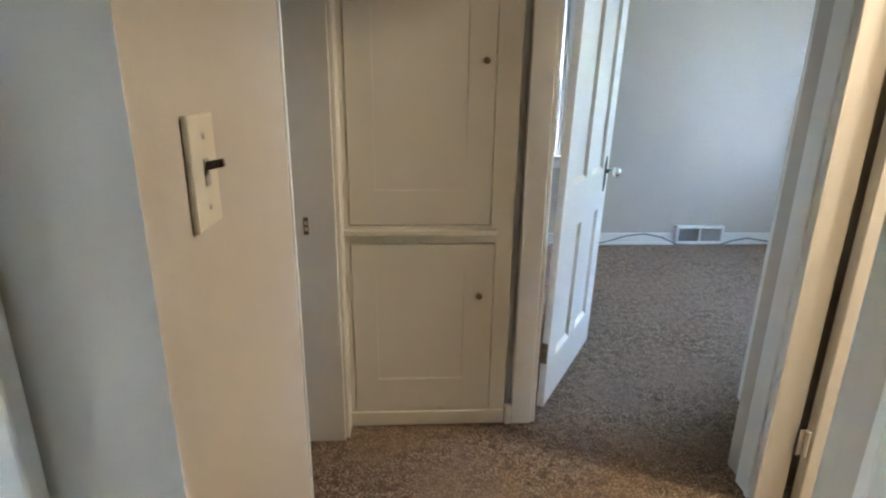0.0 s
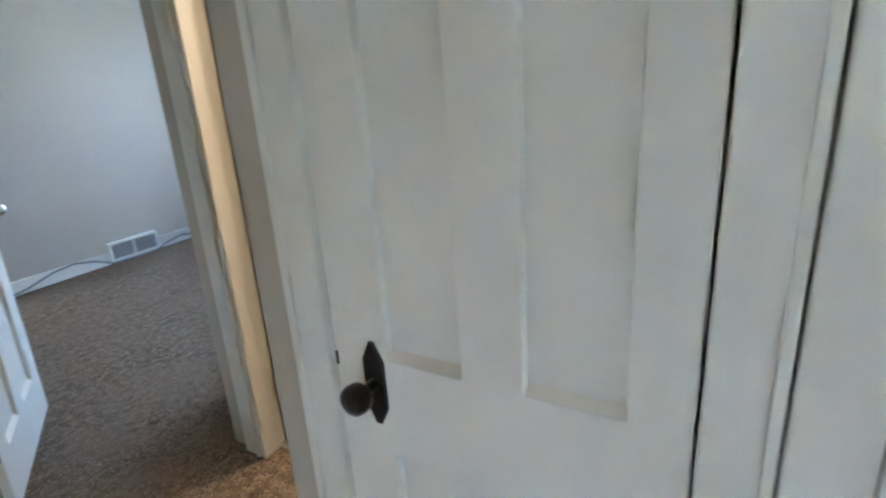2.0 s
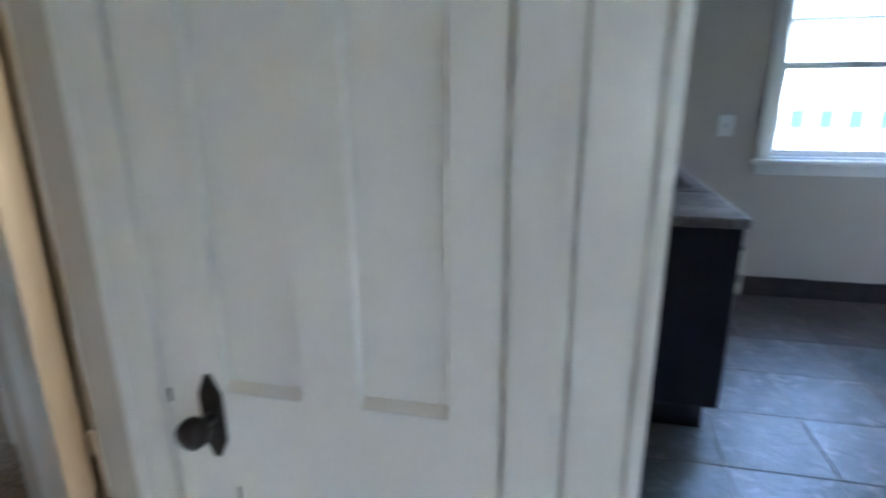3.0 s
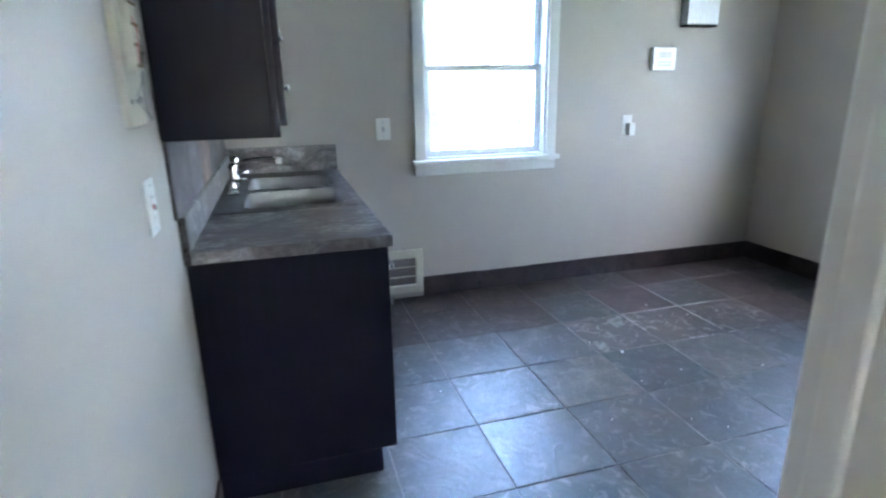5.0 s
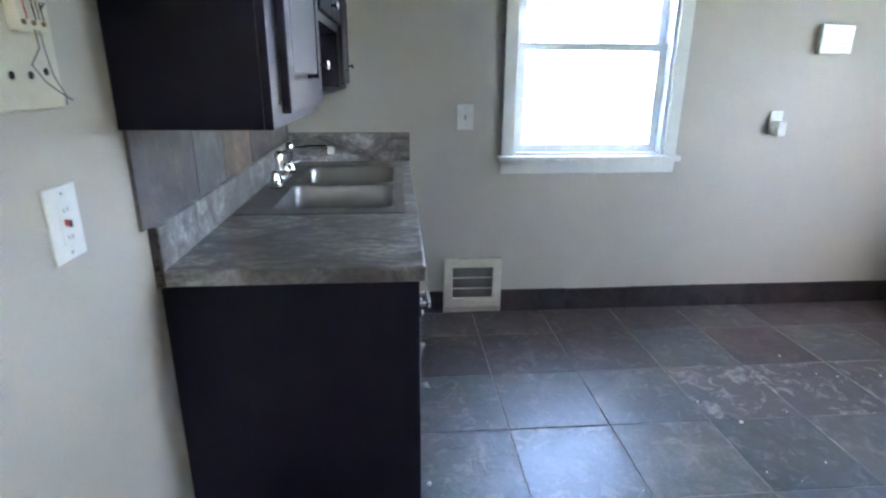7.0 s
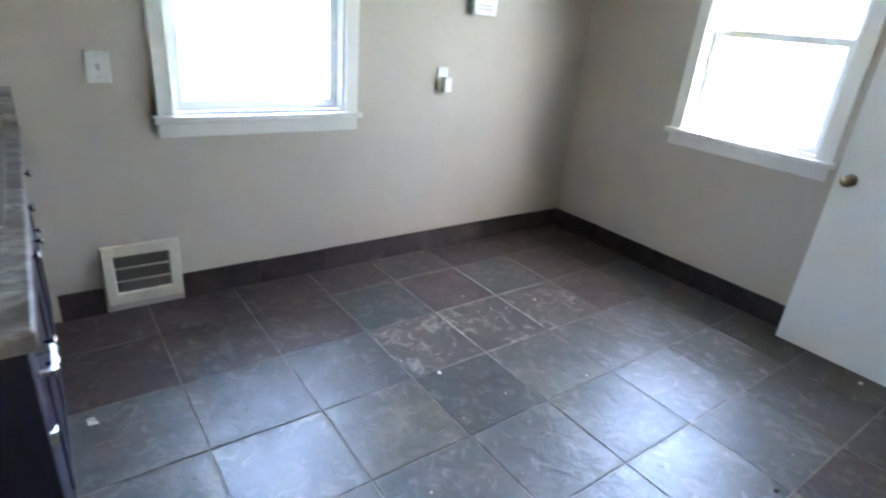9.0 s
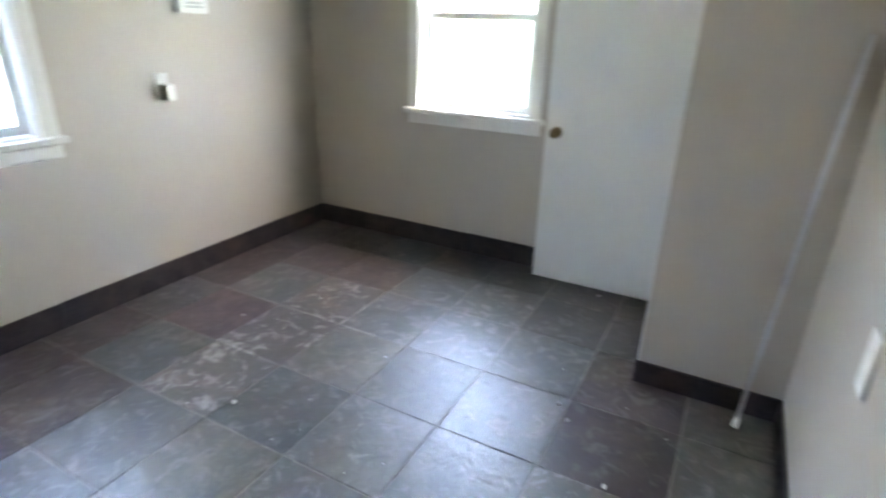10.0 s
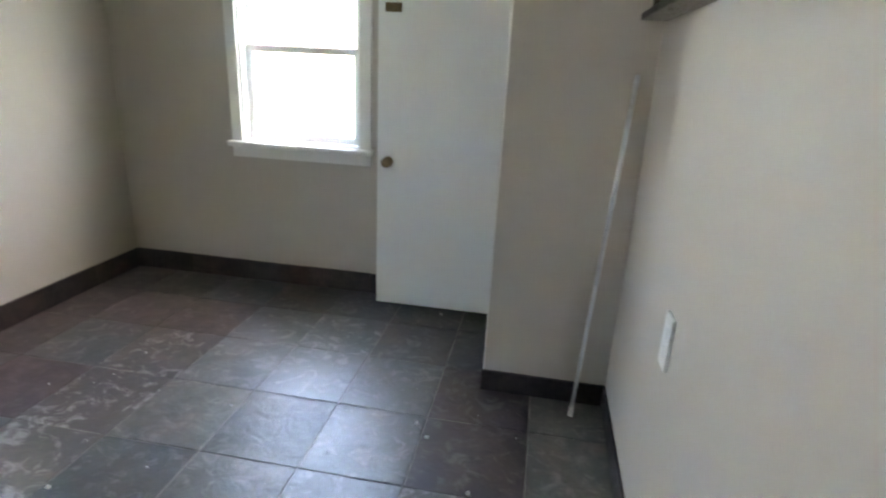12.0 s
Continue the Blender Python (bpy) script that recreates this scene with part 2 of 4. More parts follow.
BLIND = plain("white_blind_slat", (0.78, 0.78, 0.76), 0.5, 0, 0.04, 30)


# ---- builders ----
def box(bm, x0, x1, y0, y1, z0, z1, m=None):
    v = [bm.verts.new(p) for p in ((x0, y0, z0), (x1, y0, z0), (x1, y1, z0), (x0, y1, z0), (x0, y0, z1), (x1, y0, z1), (x1, y1, z1), (x0, y1, z1))]
    if m:
        for q in v:
            q.co = m @ q.co
    for f in ((3, 2, 1, 0), (4, 5, 6, 7), (0, 1, 5, 4), (1, 2, 6, 5), (2, 3, 7, 6), (3, 0, 4, 7)):
        bm.faces.new([v[i] for i in f])
    return v


def lathe(bm, profile, m=None, steps=20):
    """A turned body about z from (radius, height) pairs."""
    rings = []
    for r, h in profile:
        ring = [bm.verts.new((r * math.cos(2 * math.pi * k / steps), r * math.sin(2 * math.pi * k / steps), h)) for k in range(steps)]
        rings.append(ring)
    for a, b in zip(rings, rings[1:]):
        for k in range(steps):
            bm.faces.new((a[k], a[(k + 1) % steps], b[(k + 1) % steps], b[k]))
    bm.faces.new(rings[0][::-1])
    bm.faces.new(rings[-1])
    if m:
        for ring in rings:
            for v in ring:
                v.co = m @ v.co


def tube(bm, points, r, steps=10):
    pts = [Vector(p) for p in points]
    rings = []
    for i, p in enumerate(pts):
        d = (pts[min(i + 1, len(pts) - 1)] - pts[max(i - 1, 0)]).normalized()
        q = d.to_track_quat("Z", "X")
        rings.append([bm.verts.new(p + q @ Vector((r * math.cos(2 * math.pi * k / steps), r * math.sin(2 * math.pi * k / steps), 0))) for k in range(steps)])
    for a, b in zip(rings, rings[1:]):
        for k in range(steps):
            bm.faces.new((a[k], a[(k + 1) % steps], b[(k + 1) % steps], b[k]))
    bm.faces.new(rings[0][::-1])
    bm.faces.new(rings[-1])


def finish(name, bm, mat, smooth=False, bevel=0.0, segments=2):
    bmesh.ops.recalc_face_normals(bm, faces=bm.faces)
    me = bpy.data.meshes.new(name)
    bm.to_mesh(me)
    bm.free()
    me.materials.append(mat)
    if smooth:
        for p in me.polygons:
            p.use_smooth = True
    ob = new(name, me)
    if bevel:
        b = ob.modifiers.new("edge", "BEVEL")
        b.width, b.segments, b.limit_method, b.angle_limit = bevel, segments, "ANGLE", radians(40)
    return ob


def part(name, bm, mat, parent, label="", smooth=False, bevel=0.0):
    ob = finish(name, bm, mat, smooth, bevel)
    ob.parent = parent
    if label:
        tagged(ob, label)
    return ob


def box_part(name, parent, mat, x0, x1, y0, y1, z0, z1, bevel=0.003, label=""):
    bm = bmesh.new()
    box(bm, x0, x1, y0, y1, z0, z1)
    return part(name, bm, mat, parent, label, bevel=bevel)


def thing(name, m, label, category, group="", kind=""):
    ob = new(name)
    ob.empty_display_size = 0.1
    ob.matrix_world = m
    return tagged(ob, label, category, group, kind)


def panelled(bm, x0, x1, y0, y1, z0, z1, holes):
    """A slab in x and z from y0 to y1 with rectangular holes (xa, xb, za, zb) right through it."""
    xs = sorted({x0, x1, *[h[0] for h in holes], *[h[1] for h in holes]})
    zs = sorted({z0, z1, *[h[2] for h in holes], *[h[3] for h in holes]})
    xs = [x for x in xs if x0 <= x <= x1]
    zs = [z for z in zs if z0 <= z <= z1]

    def solid(i, j):
        if not (0 <= i < len(xs) - 1 and 0 <= j < len(zs) - 1):
            return False
        cx, cz = (xs[i] + xs[i + 1]) / 2, (zs[j] + zs[j + 1]) / 2
        return not any(a < cx < b and c < cz < d for a, b, c, d in holes)
    cache = {}

    def v(i, y, j):
        k = (i, y, j)
        if k not in cache:
            cache[k] = bm.verts.new((xs[i], y, zs[j]))
        return cache[k]
    for i in range(len(xs) - 1):
        for j in range(len(zs) - 1):
            if not solid(i, j):
                continue
            bm.faces.new((v(i, y0, j), v(i + 1, y0, j), v(i + 1, y0, j + 1), v(i, y0, j + 1)))
            bm.faces.new((v(i, y1, j), v(i, y1, j + 1), v(i + 1, y1, j + 1), v(i + 1, y1, j)))
            if not solid(i - 1, j):
                bm.faces.new((v(i, y0, j), v(i, y0, j + 1), v(i, y1, j + 1), v(i, y1, j)))
            if not solid(i + 1, j):
                bm.faces.new((v(i + 1, y0, j), v(i + 1, y1, j), v(i + 1, y1, j + 1), v(i + 1, y0, j + 1)))
            if not solid(i, j - 1):
                bm.faces.new((v(i, y0, j), v(i, y1, j), v(i + 1, y1, j), v(i + 1, y0, j)))
            if not solid(i, j + 1):
                bm.faces.new((v(i, y0, j + 1), v(i + 1, y0, j + 1), v(i + 1, y1, j + 1), v(i, y1, j + 1)))


HEIGHT = 2.46


def wall_x(name, y0, y1, x0, x1, holes=(), mat=None, label="greige painted plaster wall"):
    """A wall along x, between y0 and y1."""
    bm = bmesh.new()
    panelled(bm, x0, x1, y0, y1, -0.03, HEIGHT, list(holes))
    return tagged(finish(name, bm, mat or WALL), label, "wall", kind="structure")


def wall_y(name, x0, x1, y0, y1, holes=(), mat=None, label="greige painted plaster wall"):
    """A wall along y, between x0 and x1."""
    bm = bmesh.new()
    panelled(bm, y0, y1, x0, x1, -0.03, HEIGHT, list(holes))
    for v in bm.verts:
        v.co = Vector((v.co.y, v.co.x, v.co.z))
    return tagged(finish(name, bm, mat or WALL), label, "wall", kind="structure")


# ---- structure ----
wall_y("wall_hall_west", -0.235, -0.12, 1.18, 5.05, [(1.80, 2.48, -0.03, 2.05)])
wall_x("wall_living_north", 1.18, 1.30, -3.6, -0.235)
wall_y("wall_kitchen_west", 0.778, 0.86, -3.4, 1.36, [(-0.27, 0.456, -0.03, 2.05), (0.625, 1.195, -0.03, 2.02)])
wall_x("wall_closet_north", 1.26, 1.36, 0.86, 1.28)
wall_y("wall_bathroom_west", 1.28, 1.352, 1.26, 2.28, [(1.42, 2.10, -0.03, 2.05)])
wall_x("wall_bathroom_north", 2.14, 2.28, 1.352, 3.7)
wall_x("wall_hall_north", 2.575, 2.70, -0.12, 3.7, [(-0.105, 0.445, 0.03, 2.0), (0.500, 0.528, 0.0, 2.08), (0.629, 1.58, -0.03, 2.05)])
wall_y("wall_hall_corner", 1.62, 1.74, 2.28, 2.575)
wall_x("wall_kitchen_north", 0.526, 0.64, 0.86, 4.0)
wall_y("wall_closet_east", 1.40, 1.50, 0.64, 1.36)
wall_y("wall_east", 4.0, 4.18, -3.58, 0.64, [(-1.541, -0.689, 0.934, 2.06)])
wall_x("wall_south", -3.58, -3.40, -3.78, 4.0, [(2.346, 3.118, 0.945, 2.06), (-2.8, -2.1, 0.8, 2.1)])
wall_y("wall_bedroom_east", 3.7, 3.88, 0.64, 5.05, [(2.9, 4.5, 0.70, 2.05)])
wall_x("wall_north", 5.05, 5.23, -3.78, 3.88, [(0.52, 1.32, 0.75, 2.0), (-1.35, -0.62, 0.75, 2.0)])
wall_y("wall_west", -3.78, -3.6, -3.4, 5.05, [(-0.9, -0.2, 0.9, 1.9)])
wall_x("wall_pantry_front", -2.545, -2.445, 0.86, 1.415)
wall_y("wall_pantry_east", 1.315, 1.415, -3.40, -2.545, [(-3.24, -2.56, -0.03, 2.05)])

bm = bmesh.new()
box(bm, -3.78, 4.18, -3.58, 5.23, HEIGHT, HEIGHT + 0.12)
tagged(finish("ceiling", bm, CEIL), "white painted flat ceiling", "ceiling", kind="structure")
bm = bmesh.new()
box(bm, -3.78, 4.18, -3.58, 5.23, -0.2, -0.031)
tagged(finish("floor_base", bm, GROUT), "rough concrete sub-floor under the rooms", "floor", kind="structure")
bm = bmesh.new()
box(bm, -3.9, 4.3, -3.7, 5.35, -0.9, -0.201)
tagged(finish("foundation", bm, MORTAR), "grey concrete foundation of the house", "foundation", kind="structure")


def carpet(name, x0, x1, y0, y1, step, label):
    """Cut-pile carpet: a sheet whose surface rises and falls tuft by tuft."""
    nx, ny = int((x1 - x0) / step) + 1, int((y1 - y0) / step) + 1
    rng = np.random.default_rng(3)
    h = rng.random((ny, nx)) * 0.004
    big = rng.random((ny // 6 + 2, nx // 6 + 2))
    iy, ix = np.minimum(np.arange(ny) // 6, big.shape[0] - 1), np.minimum(np.arange(nx) // 6, big.shape[1] - 1)
    h += big[np.ix_(iy, ix)] * 0.004 - 0.004
    X, Y = np.meshgrid(np.linspace(x0, x1, nx), np.linspace(y0, y1, ny))
    verts = np.stack([X.ravel(), Y.ravel(), h.ravel()], 1)
    idx = np.arange(nx * ny).reshape(ny, nx)
    faces = np.stack([idx[:-1, :-1], idx[:-1, 1:], idx[1:, 1:], idx[1:, :-1]], -1).reshape(-1, 4)
    me = bpy.data.meshes.new(name)
    me.from_pydata(verts.tolist(), [], faces.tolist())
    me.materials.append(CARPET)
    for p in me.polygons:
        p.use_smooth = True
    return tagged(new(name, me), label, "carpet", kind="structure")


carpet("floor_hall", -0.25, 1.62, 1.18, 2.60, 0.007, "worn brown cut-pile carpet in the hall")
carpet("floor_bedroom", -0.12, 3.7, 2.601, 5.05, 0.016, "brown cut-pile carpet in the bedroom")
carpet("floor_living", -3.6, 0.81, -3.4, 1.179, 0.03, "brown cut-pile carpet in the living room")
carpet("floor_west_bedroom", -3.6, -0.251, 1.30, 5.05, 0.05, "brown cut-pile carpet in the other bedroom")
bm = bmesh.new()
box(bm, 1.325, 3.7, 0.64, 2.2, -0.03, 0.008)
tagged(finish("floor_bathroom", bm, GROUT), "grey tiled bathroom floor", "floor", kind="structure")

# ---- trim, windows, doors ----
def casing_run(name, m, pieces, label, mat=None, group="door casings"):
    """Trim of several flat mouldings: boxes with a raised outer band."""
    t = thing(name, m, label, "door casing", group, "structure")
    for nm, x0, x1, y0, y1, z0, z1 in pieces:
        bm = bmesh.new()
        box(bm, x0, x1, y0, y1, z0, z1)
        part(nm, bm, mat or TRIM, t, bevel=0.004)
    return t


def window(name, m, w, z0, z1, label, rail, blinds=False):
    """Double-hung window in a wall 0.18 thick; local x runs along the wall, y goes outwards, the opening is w wide."""
    t = thing(name, m, label, "window", "windows", "structure")
    c = 0.072
    box_part("casing", t, TRIM, -c, 0.0, -0.02, -0.001, z0, z1 + c, 0.004)
    box_part("casing", t, TRIM, w, w + c, -0.02, -0.001, z0, z1 + c, 0.004)
    box_part("casing", t, TRIM, 0.001, w - 0.001, -0.02, -0.001, z1, z1 + c, 0.004)
    box_part("window_sill", t, TRIM, -c - 0.02, w + c + 0.02, -0.05, 0.05, z0 - 0.032, z0 - 0.001, 0.006)
    box_part("apron", t, TRIM, -c, w + c, -0.018, -0.001, z0 - 0.10, z0 - 0.033, 0.004)
    # lining of the opening
    bm = bmesh.new()
    panelled(bm, 0.001, w - 0.001, 0.0, 0.175, z0 + 0.001, z1 - 0.001, [(0.016, w - 0.016, z0 + 0.012, z1 - 0.012)])
    part("jamb_liner", bm, VINYL, t, bevel=0.002)

    def sash(y, za, zb, nm):
        bm = bmesh.new()
        fr = 0.042
        panelled(bm, 0.018, w - 0.018, y, y + 0.032, za, zb, [(0.018 + fr, w - 0.018 - fr, za + fr, zb - fr)])
        s = part(nm, bm, VINYL, t, bevel=0.004)
        bm = bmesh.new()
        box(bm, 0.018 + fr - 0.005, w - 0.018 - fr + 0.005, y + 0.013, y + 0.017, za + fr - 0.005, zb - fr + 0.005)
        g = part("pane", bm, GLASS, s)
        g.visible_shadow = False
    sash(0.055, z0 + 0.013, rail + 0.02, "lower_sash")
    sash(0.092, rail - 0.02, z1 - 0.013, "upper_sash")
    bm = bmesh.new()
    box(bm, w / 2 - 0.025, w / 2 + 0.025, 0.04, 0.06, rail + 0.0205, rail + 0.034)
    part("sash_lock", bm, VINYL, t, bevel=0.003)
    if blinds:
        bm = bmesh.new()
        z = z1 - 0.05
        while z > rail + 0.05:
            box(bm, 0.02, w - 0.02, 0.012, 0.034, z, z + 0.0015, None)
            z -= 0.022
        part("blind_slats", bm, BLIND, t, "raised white horizontal blind")
    return t


window("window_1", pose(4.0, -0.689, 0, 0, 0, -90), 0.852, 0.934, 2.06, "white double-hung kitchen window with bright daylight behind it", 1.505)
window("window_2", pose(3.118, -3.4, 0, 0, 0, 180), 0.772, 0.945, 2.06, "white double-hung kitchen window beside the open white door", 1.505)
window("window_3", pose(0.52, 5.05, 0), 0.80, 0.75, 2.0, "white bedroom window with blinds and a brick house outside", 1.36, True)
window("window_4", pose(-1.35, 5.05, 0), 0.73, 0.75, 2.0, "white window of the other bedroom with blinds", 1.36, True)
# out of view: added and sized to brighten the bedroom
window("window_7", pose(3.7, 4.5, 0, 0, 0, -90), 1.60, 0.70, 2.05, "wide white bedroom window, unseen, added for its daylight", 1.36)
# both out of view, added to light the hall and the closet door
window("window_5", pose(-2.1, -3.4, 0, 0, 0, 180), 0.70, 0.80, 2.10, "white living room window, unseen, added for its daylight", 1.45)
window("window_6", pose(-3.6, -0.9, 0, 0, 0, 90), 0.70, 0.90, 1.90, "white living room window, unseen, added for its daylight", 1.40)


def knob(parent, m, mat, label, plate=None, r=0.027):
    """A door knob on its shank, turned about local z, which points out of the door."""
    bm = bmesh.new()
    lathe(bm, [(0.010, 0.0), (0.010, 0.022), (0.016, 0.028), (r * 0.92, 0.036), (r, 0.048), (r * 0.9, 0.060), (r * 0.5, 0.067), (0.002, 0.069)], m)
    return part("knob", bm, mat, parent, label, smooth=True)


def plate_shape(bm, m, w, h, d):
    """A back plate with pointed ends."""
    out = [(-w * 0.5, -h * 0.28), (-w * 0.12, -h * 0.5), (w * 0.12, -h * 0.5), (w * 0.5, -h * 0.28), (w * 0.5, h * 0.28), (w * 0.12, h * 0.5), (-w * 0.12, h * 0.5), (-w * 0.5, h * 0.28)]
    a = [bm.verts.new(m @ Vector((x, y, 0))) for x, y in out]
    b = [bm.verts.new(m @ Vector((x * 0.86, y * 0.96, d))) for x, y in out]
    bm.faces.new(a[::-1])
    bm.faces.new(b)
    for k in range(8):
        bm.faces.new((a[k], a[(k + 1) % 8], b[(k + 1) % 8], b[k]))


def wedge(x0, x1, y0, y1, z, h):
    """A sloping bead on the bottom of a recess, from y0 at z up to y1 at z + h."""
    bm = bmesh.new()
    a, b = [[bm.verts.new((x, *p)) for p in ((y0, z + 0.0005), (y1, z + 0.0005), (y1, z + h))] for x in (x0, x1)]
    bm.faces.new(a)
    bm.faces.new(b[::-1])
    for k in range(3):
        bm.faces.new((a[k], b[k], b[(k + 1) % 3], a[(k + 1) % 3]))
    return bm


def panel_door(name, m, w, h, t, panels, label, mat, group=""):
    """A stile-and-rail door: local x from the hinge, y is the thickness, seen face at y = 0."""
    d = thing(name, m, label, "door", group, "structure")
    bm = bmesh.new()
    panelled(bm, 0, w, 0, t, 0, h, panels)
    part("stiles_and_rails", bm, mat, d, bevel=0.003)
    for a, b, c, e in panels:
        bm = bmesh.new()
        box(bm, a - 0.002, b + 0.002, 0.016, t - 0.010, c - 0.002, e + 0.002)
        part("panel", bm, mat, d, bevel=0)
        part("sill_bead", wedge(a + 0.001, b - 0.001, 0.001, 0.0155, c, 0.014), LIT_BEAD, d, "cream bead, coloured lighter as if catching light")
    return d


# closet door, shut: flush with its casing, hinged on the kitchen side
CL = pose(0.768, 1.186, 0.012, 0, 0, -90)
closet = panel_door("door_closet", CL, 0.553, 1.985, 0.035,
                    [(0.107, 0.240, 0.905, 1.84), (0.338, 0.474, 0.905, 1.84), (0.107, 0.240, 0.20, 0.722), (0.338, 0.474, 0.20, 0.722)],
                    "shut white four-panel closet door with a dark knob", TRIM)
bm = bmesh.new()
plate_shape(bm, pose(0.080, 0, 0.857, 90, 0, 0), 0.044, 0.155, 0.005)
part("back_plate", bm, BLACKIRON, closet, "black pointed back plate", bevel=0.001)
knob(closet, pose(0.080, -0.004, 0.858, 90, 0, 0), BRONZE, "dark bronze round knob", r=0.026)
box_part("latch", closet, BLACKIRON, 0.001, 0.006, -0.002, 0.004, 0.875, 0.90, 0.001)

casing_run("casing_closet", pose(0, 0, 0), [
    ("upright", 0.757, 0.777, 1.190, 1.268, 0.0, 2.10), ("upright", 0.757, 0.777, 0.548, 0.628, 0.0, 2.10),
    ("bead", 0.751, 0.7565, 1.250, 1.268, 0.0, 2.10), ("bead", 0.751, 0.7565, 0.548, 0.562, 0.0, 2.10),
    ("head", 0.757, 0.777, 0.629, 1.189, 2.02, 2.10), ("stop", 0.812, 0.824, 0.626, 0.640, 0.0, 2.015), ("stop", 0.812, 0.824, 1.180, 1.194, 0.0, 2.015)],
    "white painted closet door casing, chipped")
casing_run("casing_kitchen_doorway", pose(0, 0, 0), [
    ("upright", 0.757, 0.777, 0.462, 0.543, 0.0, 2.13), ("upright", 0.757, 0.777, -0.43, -0.276, 0.0, 2.13), ("head", 0.757, 0.777, -0.275, 0.461, 2.05, 2.13),
    ("jamb", 0.762, 0.872, 0.442, 0.457, 0.0, 2.05), ("jamb", 0.762, 0.905, -0.275, -0.256, 0.0, 2.05), ("head_jamb", 0.762, 0.872, -0.255, 0.441, 2.03, 2.049),
    ("stop", 0.80, 0.835, 0.430, 0.4415, 0.0, 2.03), ("stop", 0.84, 0.875, -0.2555, -0.244, 0.0, 2.03),
    ("upright", 0.861, 0.905, -0.362, -0.2755, 0.0, 2.13), ("upright", 0.861, 0.882, 0.446, 0.524, 0.0, 2.13), ("head", 0.8725, 0.882, -0.255, 0.445, 2.05, 2.13)],
    "white painted casing of the open kitchen doorway")
strike = thing("strike_plate", pose(0.882, -0.2555, 0.88), "small brass strike plate let into the door jamb", "strike plate", "strike plates")
bm = bmesh.new()
panelled(bm, -0.008, 0.008, 0.0, 0.0015, -0.03, 0.03, [(-0.005, 0.005, 0.003, 0.018), (-0.005, 0.005, -0.018, -0.003)])
part("plate", bm, BRASS, strike)
s3 = copy_thing(strike, pose(0.7565, -0.375, 0.855))
s3.rotation_euler = (0, 0, math.pi / 2)
s2 = copy_thing(strike, pose(-0.222, 2.4655, 0.852))
s2.rotation_euler = (0, 0, math.pi)

# linen cabinet built into the end of the hall
linen = thing("linen_cabinet", pose(0, 2.575, 0), "cream painted built-in linen cabinet with two doors", "cabinet")
bm = bmesh.new()
panelled(bm, -0.12, 0.500, -0.012, 0.012, 0.0, 2.08, [(-0.088, 0.416, 0.828, 1.95), (-0.088, 0.436, 0.075, 0.760)])
part("face_frame", bm, CREAM, linen, bevel=0.003)
bm = bmesh.new()
box(bm, -0.10, 0.44, 0.0121, 0.42, 0.03, 1.99)
part("body", bm, CREAM, linen)
box_part("ledge", linen, CREAM, -0.108, 0.440, -0.034, -0.0122, 0.790, 0.816, 0.006)
box_part("plinth", linen, CREAM, -0.118, 0.498, -0.024, -0.0122, 0.004, 0.066, 0.004)
for nm, x0, x1, z0, z1, pan in (("upper_door", -0.085, 0.413, 0.832, 1.946, (0.005, 0.322, 0.955, 1.80)), ("lower_door", -0.085, 0.433, 0.078, 0.756, (0.003, 0.325, 0.210, 0.677))):
    bm = bmesh.new()
    panelled(bm, x0, x1, -0.017, 0.006, z0, z1, [pan])
    d = part(nm, bm, CREAM, linen, "cream cabinet door with a recessed panel", bevel=0.001)
    box_part("panel", d, CREAM, pan[0] - 0.003, pan[1] + 0.003, -0.0148, 0.004, pan[2] - 0.003, pan[3] + 0.003, 0.0)
    part("sill_bead", wedge(pan[0], pan[1], -0.0165, -0.0149, pan[2], 0.006), CREAM, d)
    for hz in (z0 + 0.14, z1 - 0.14):
        box_part("hinge", d, CREAM, x0 - 0.007, x0 - 0.001, -0.021, -0.0175, hz - 0.035, hz + 0.035, 0.001)
    kz = 1.389 if nm == "upper_door" else 0.562
    bm = bmesh.new()
    lathe(bm, [(0.005, 0), (0.005, 0.012), (0.009, 0.017), (0.0115, 0.023), (0.009, 0.029), (0.002, 0.031)], pose(0.380, -0.0172, kz, 90, 0, 0), 14)
    part("knob", bm, BRASS, d, "small tarnished brass knob", smooth=True)

casing_run("casing_bedroom_doorway", pose(0, 0, 0), [
    ("upright", 0.528, 0.610, 2.550, 2.574, 0.0, 2.14), ("jamb", 0.6105, 0.6285, 2.560, 2.702, 0.0, 2.05),
    ("upright", 1.585, 1.615, 2.552, 2.574, 0.0, 2.14), ("head", 0.6105, 1.584, 2.552, 2.574, 2.05, 2.14), ("jamb", 1.565, 1.5795, 2.577, 2.705, 0.0, 2.05),
    ("backing", 0.5005, 0.5275, 2.600, 2.605, 0.0, 2.08), ("block", 0.5005, 0.5275, 2.548, 2.5695, 0.0, 0.085)],
    "white painted bedroom door casing beside the cabinet")
casing_run("casing_bathroom_doorway", pose(0, 0, 0), [
    ("upright", 1.255, 1.279, 2.105, 2.19, 0.0, 2.13), ("bead", 1.247, 1.2545, 2.108, 2.128, 0.0, 2.13), ("jamb", 1.262, 1.356, 2.085, 2.104, 0.0, 2.05), ("edge_bead", 1.252, 1.2615, 2.080, 2.1045, 0.0, 2.05),
    ("upright", 1.255, 1.279, 1.368, 1.418, 0.0, 2.13), ("head", 1.255, 1.279, 1.419, 2.1045, 2.05, 2.13)],
    "white moulded bathroom door casing lit by warm light")
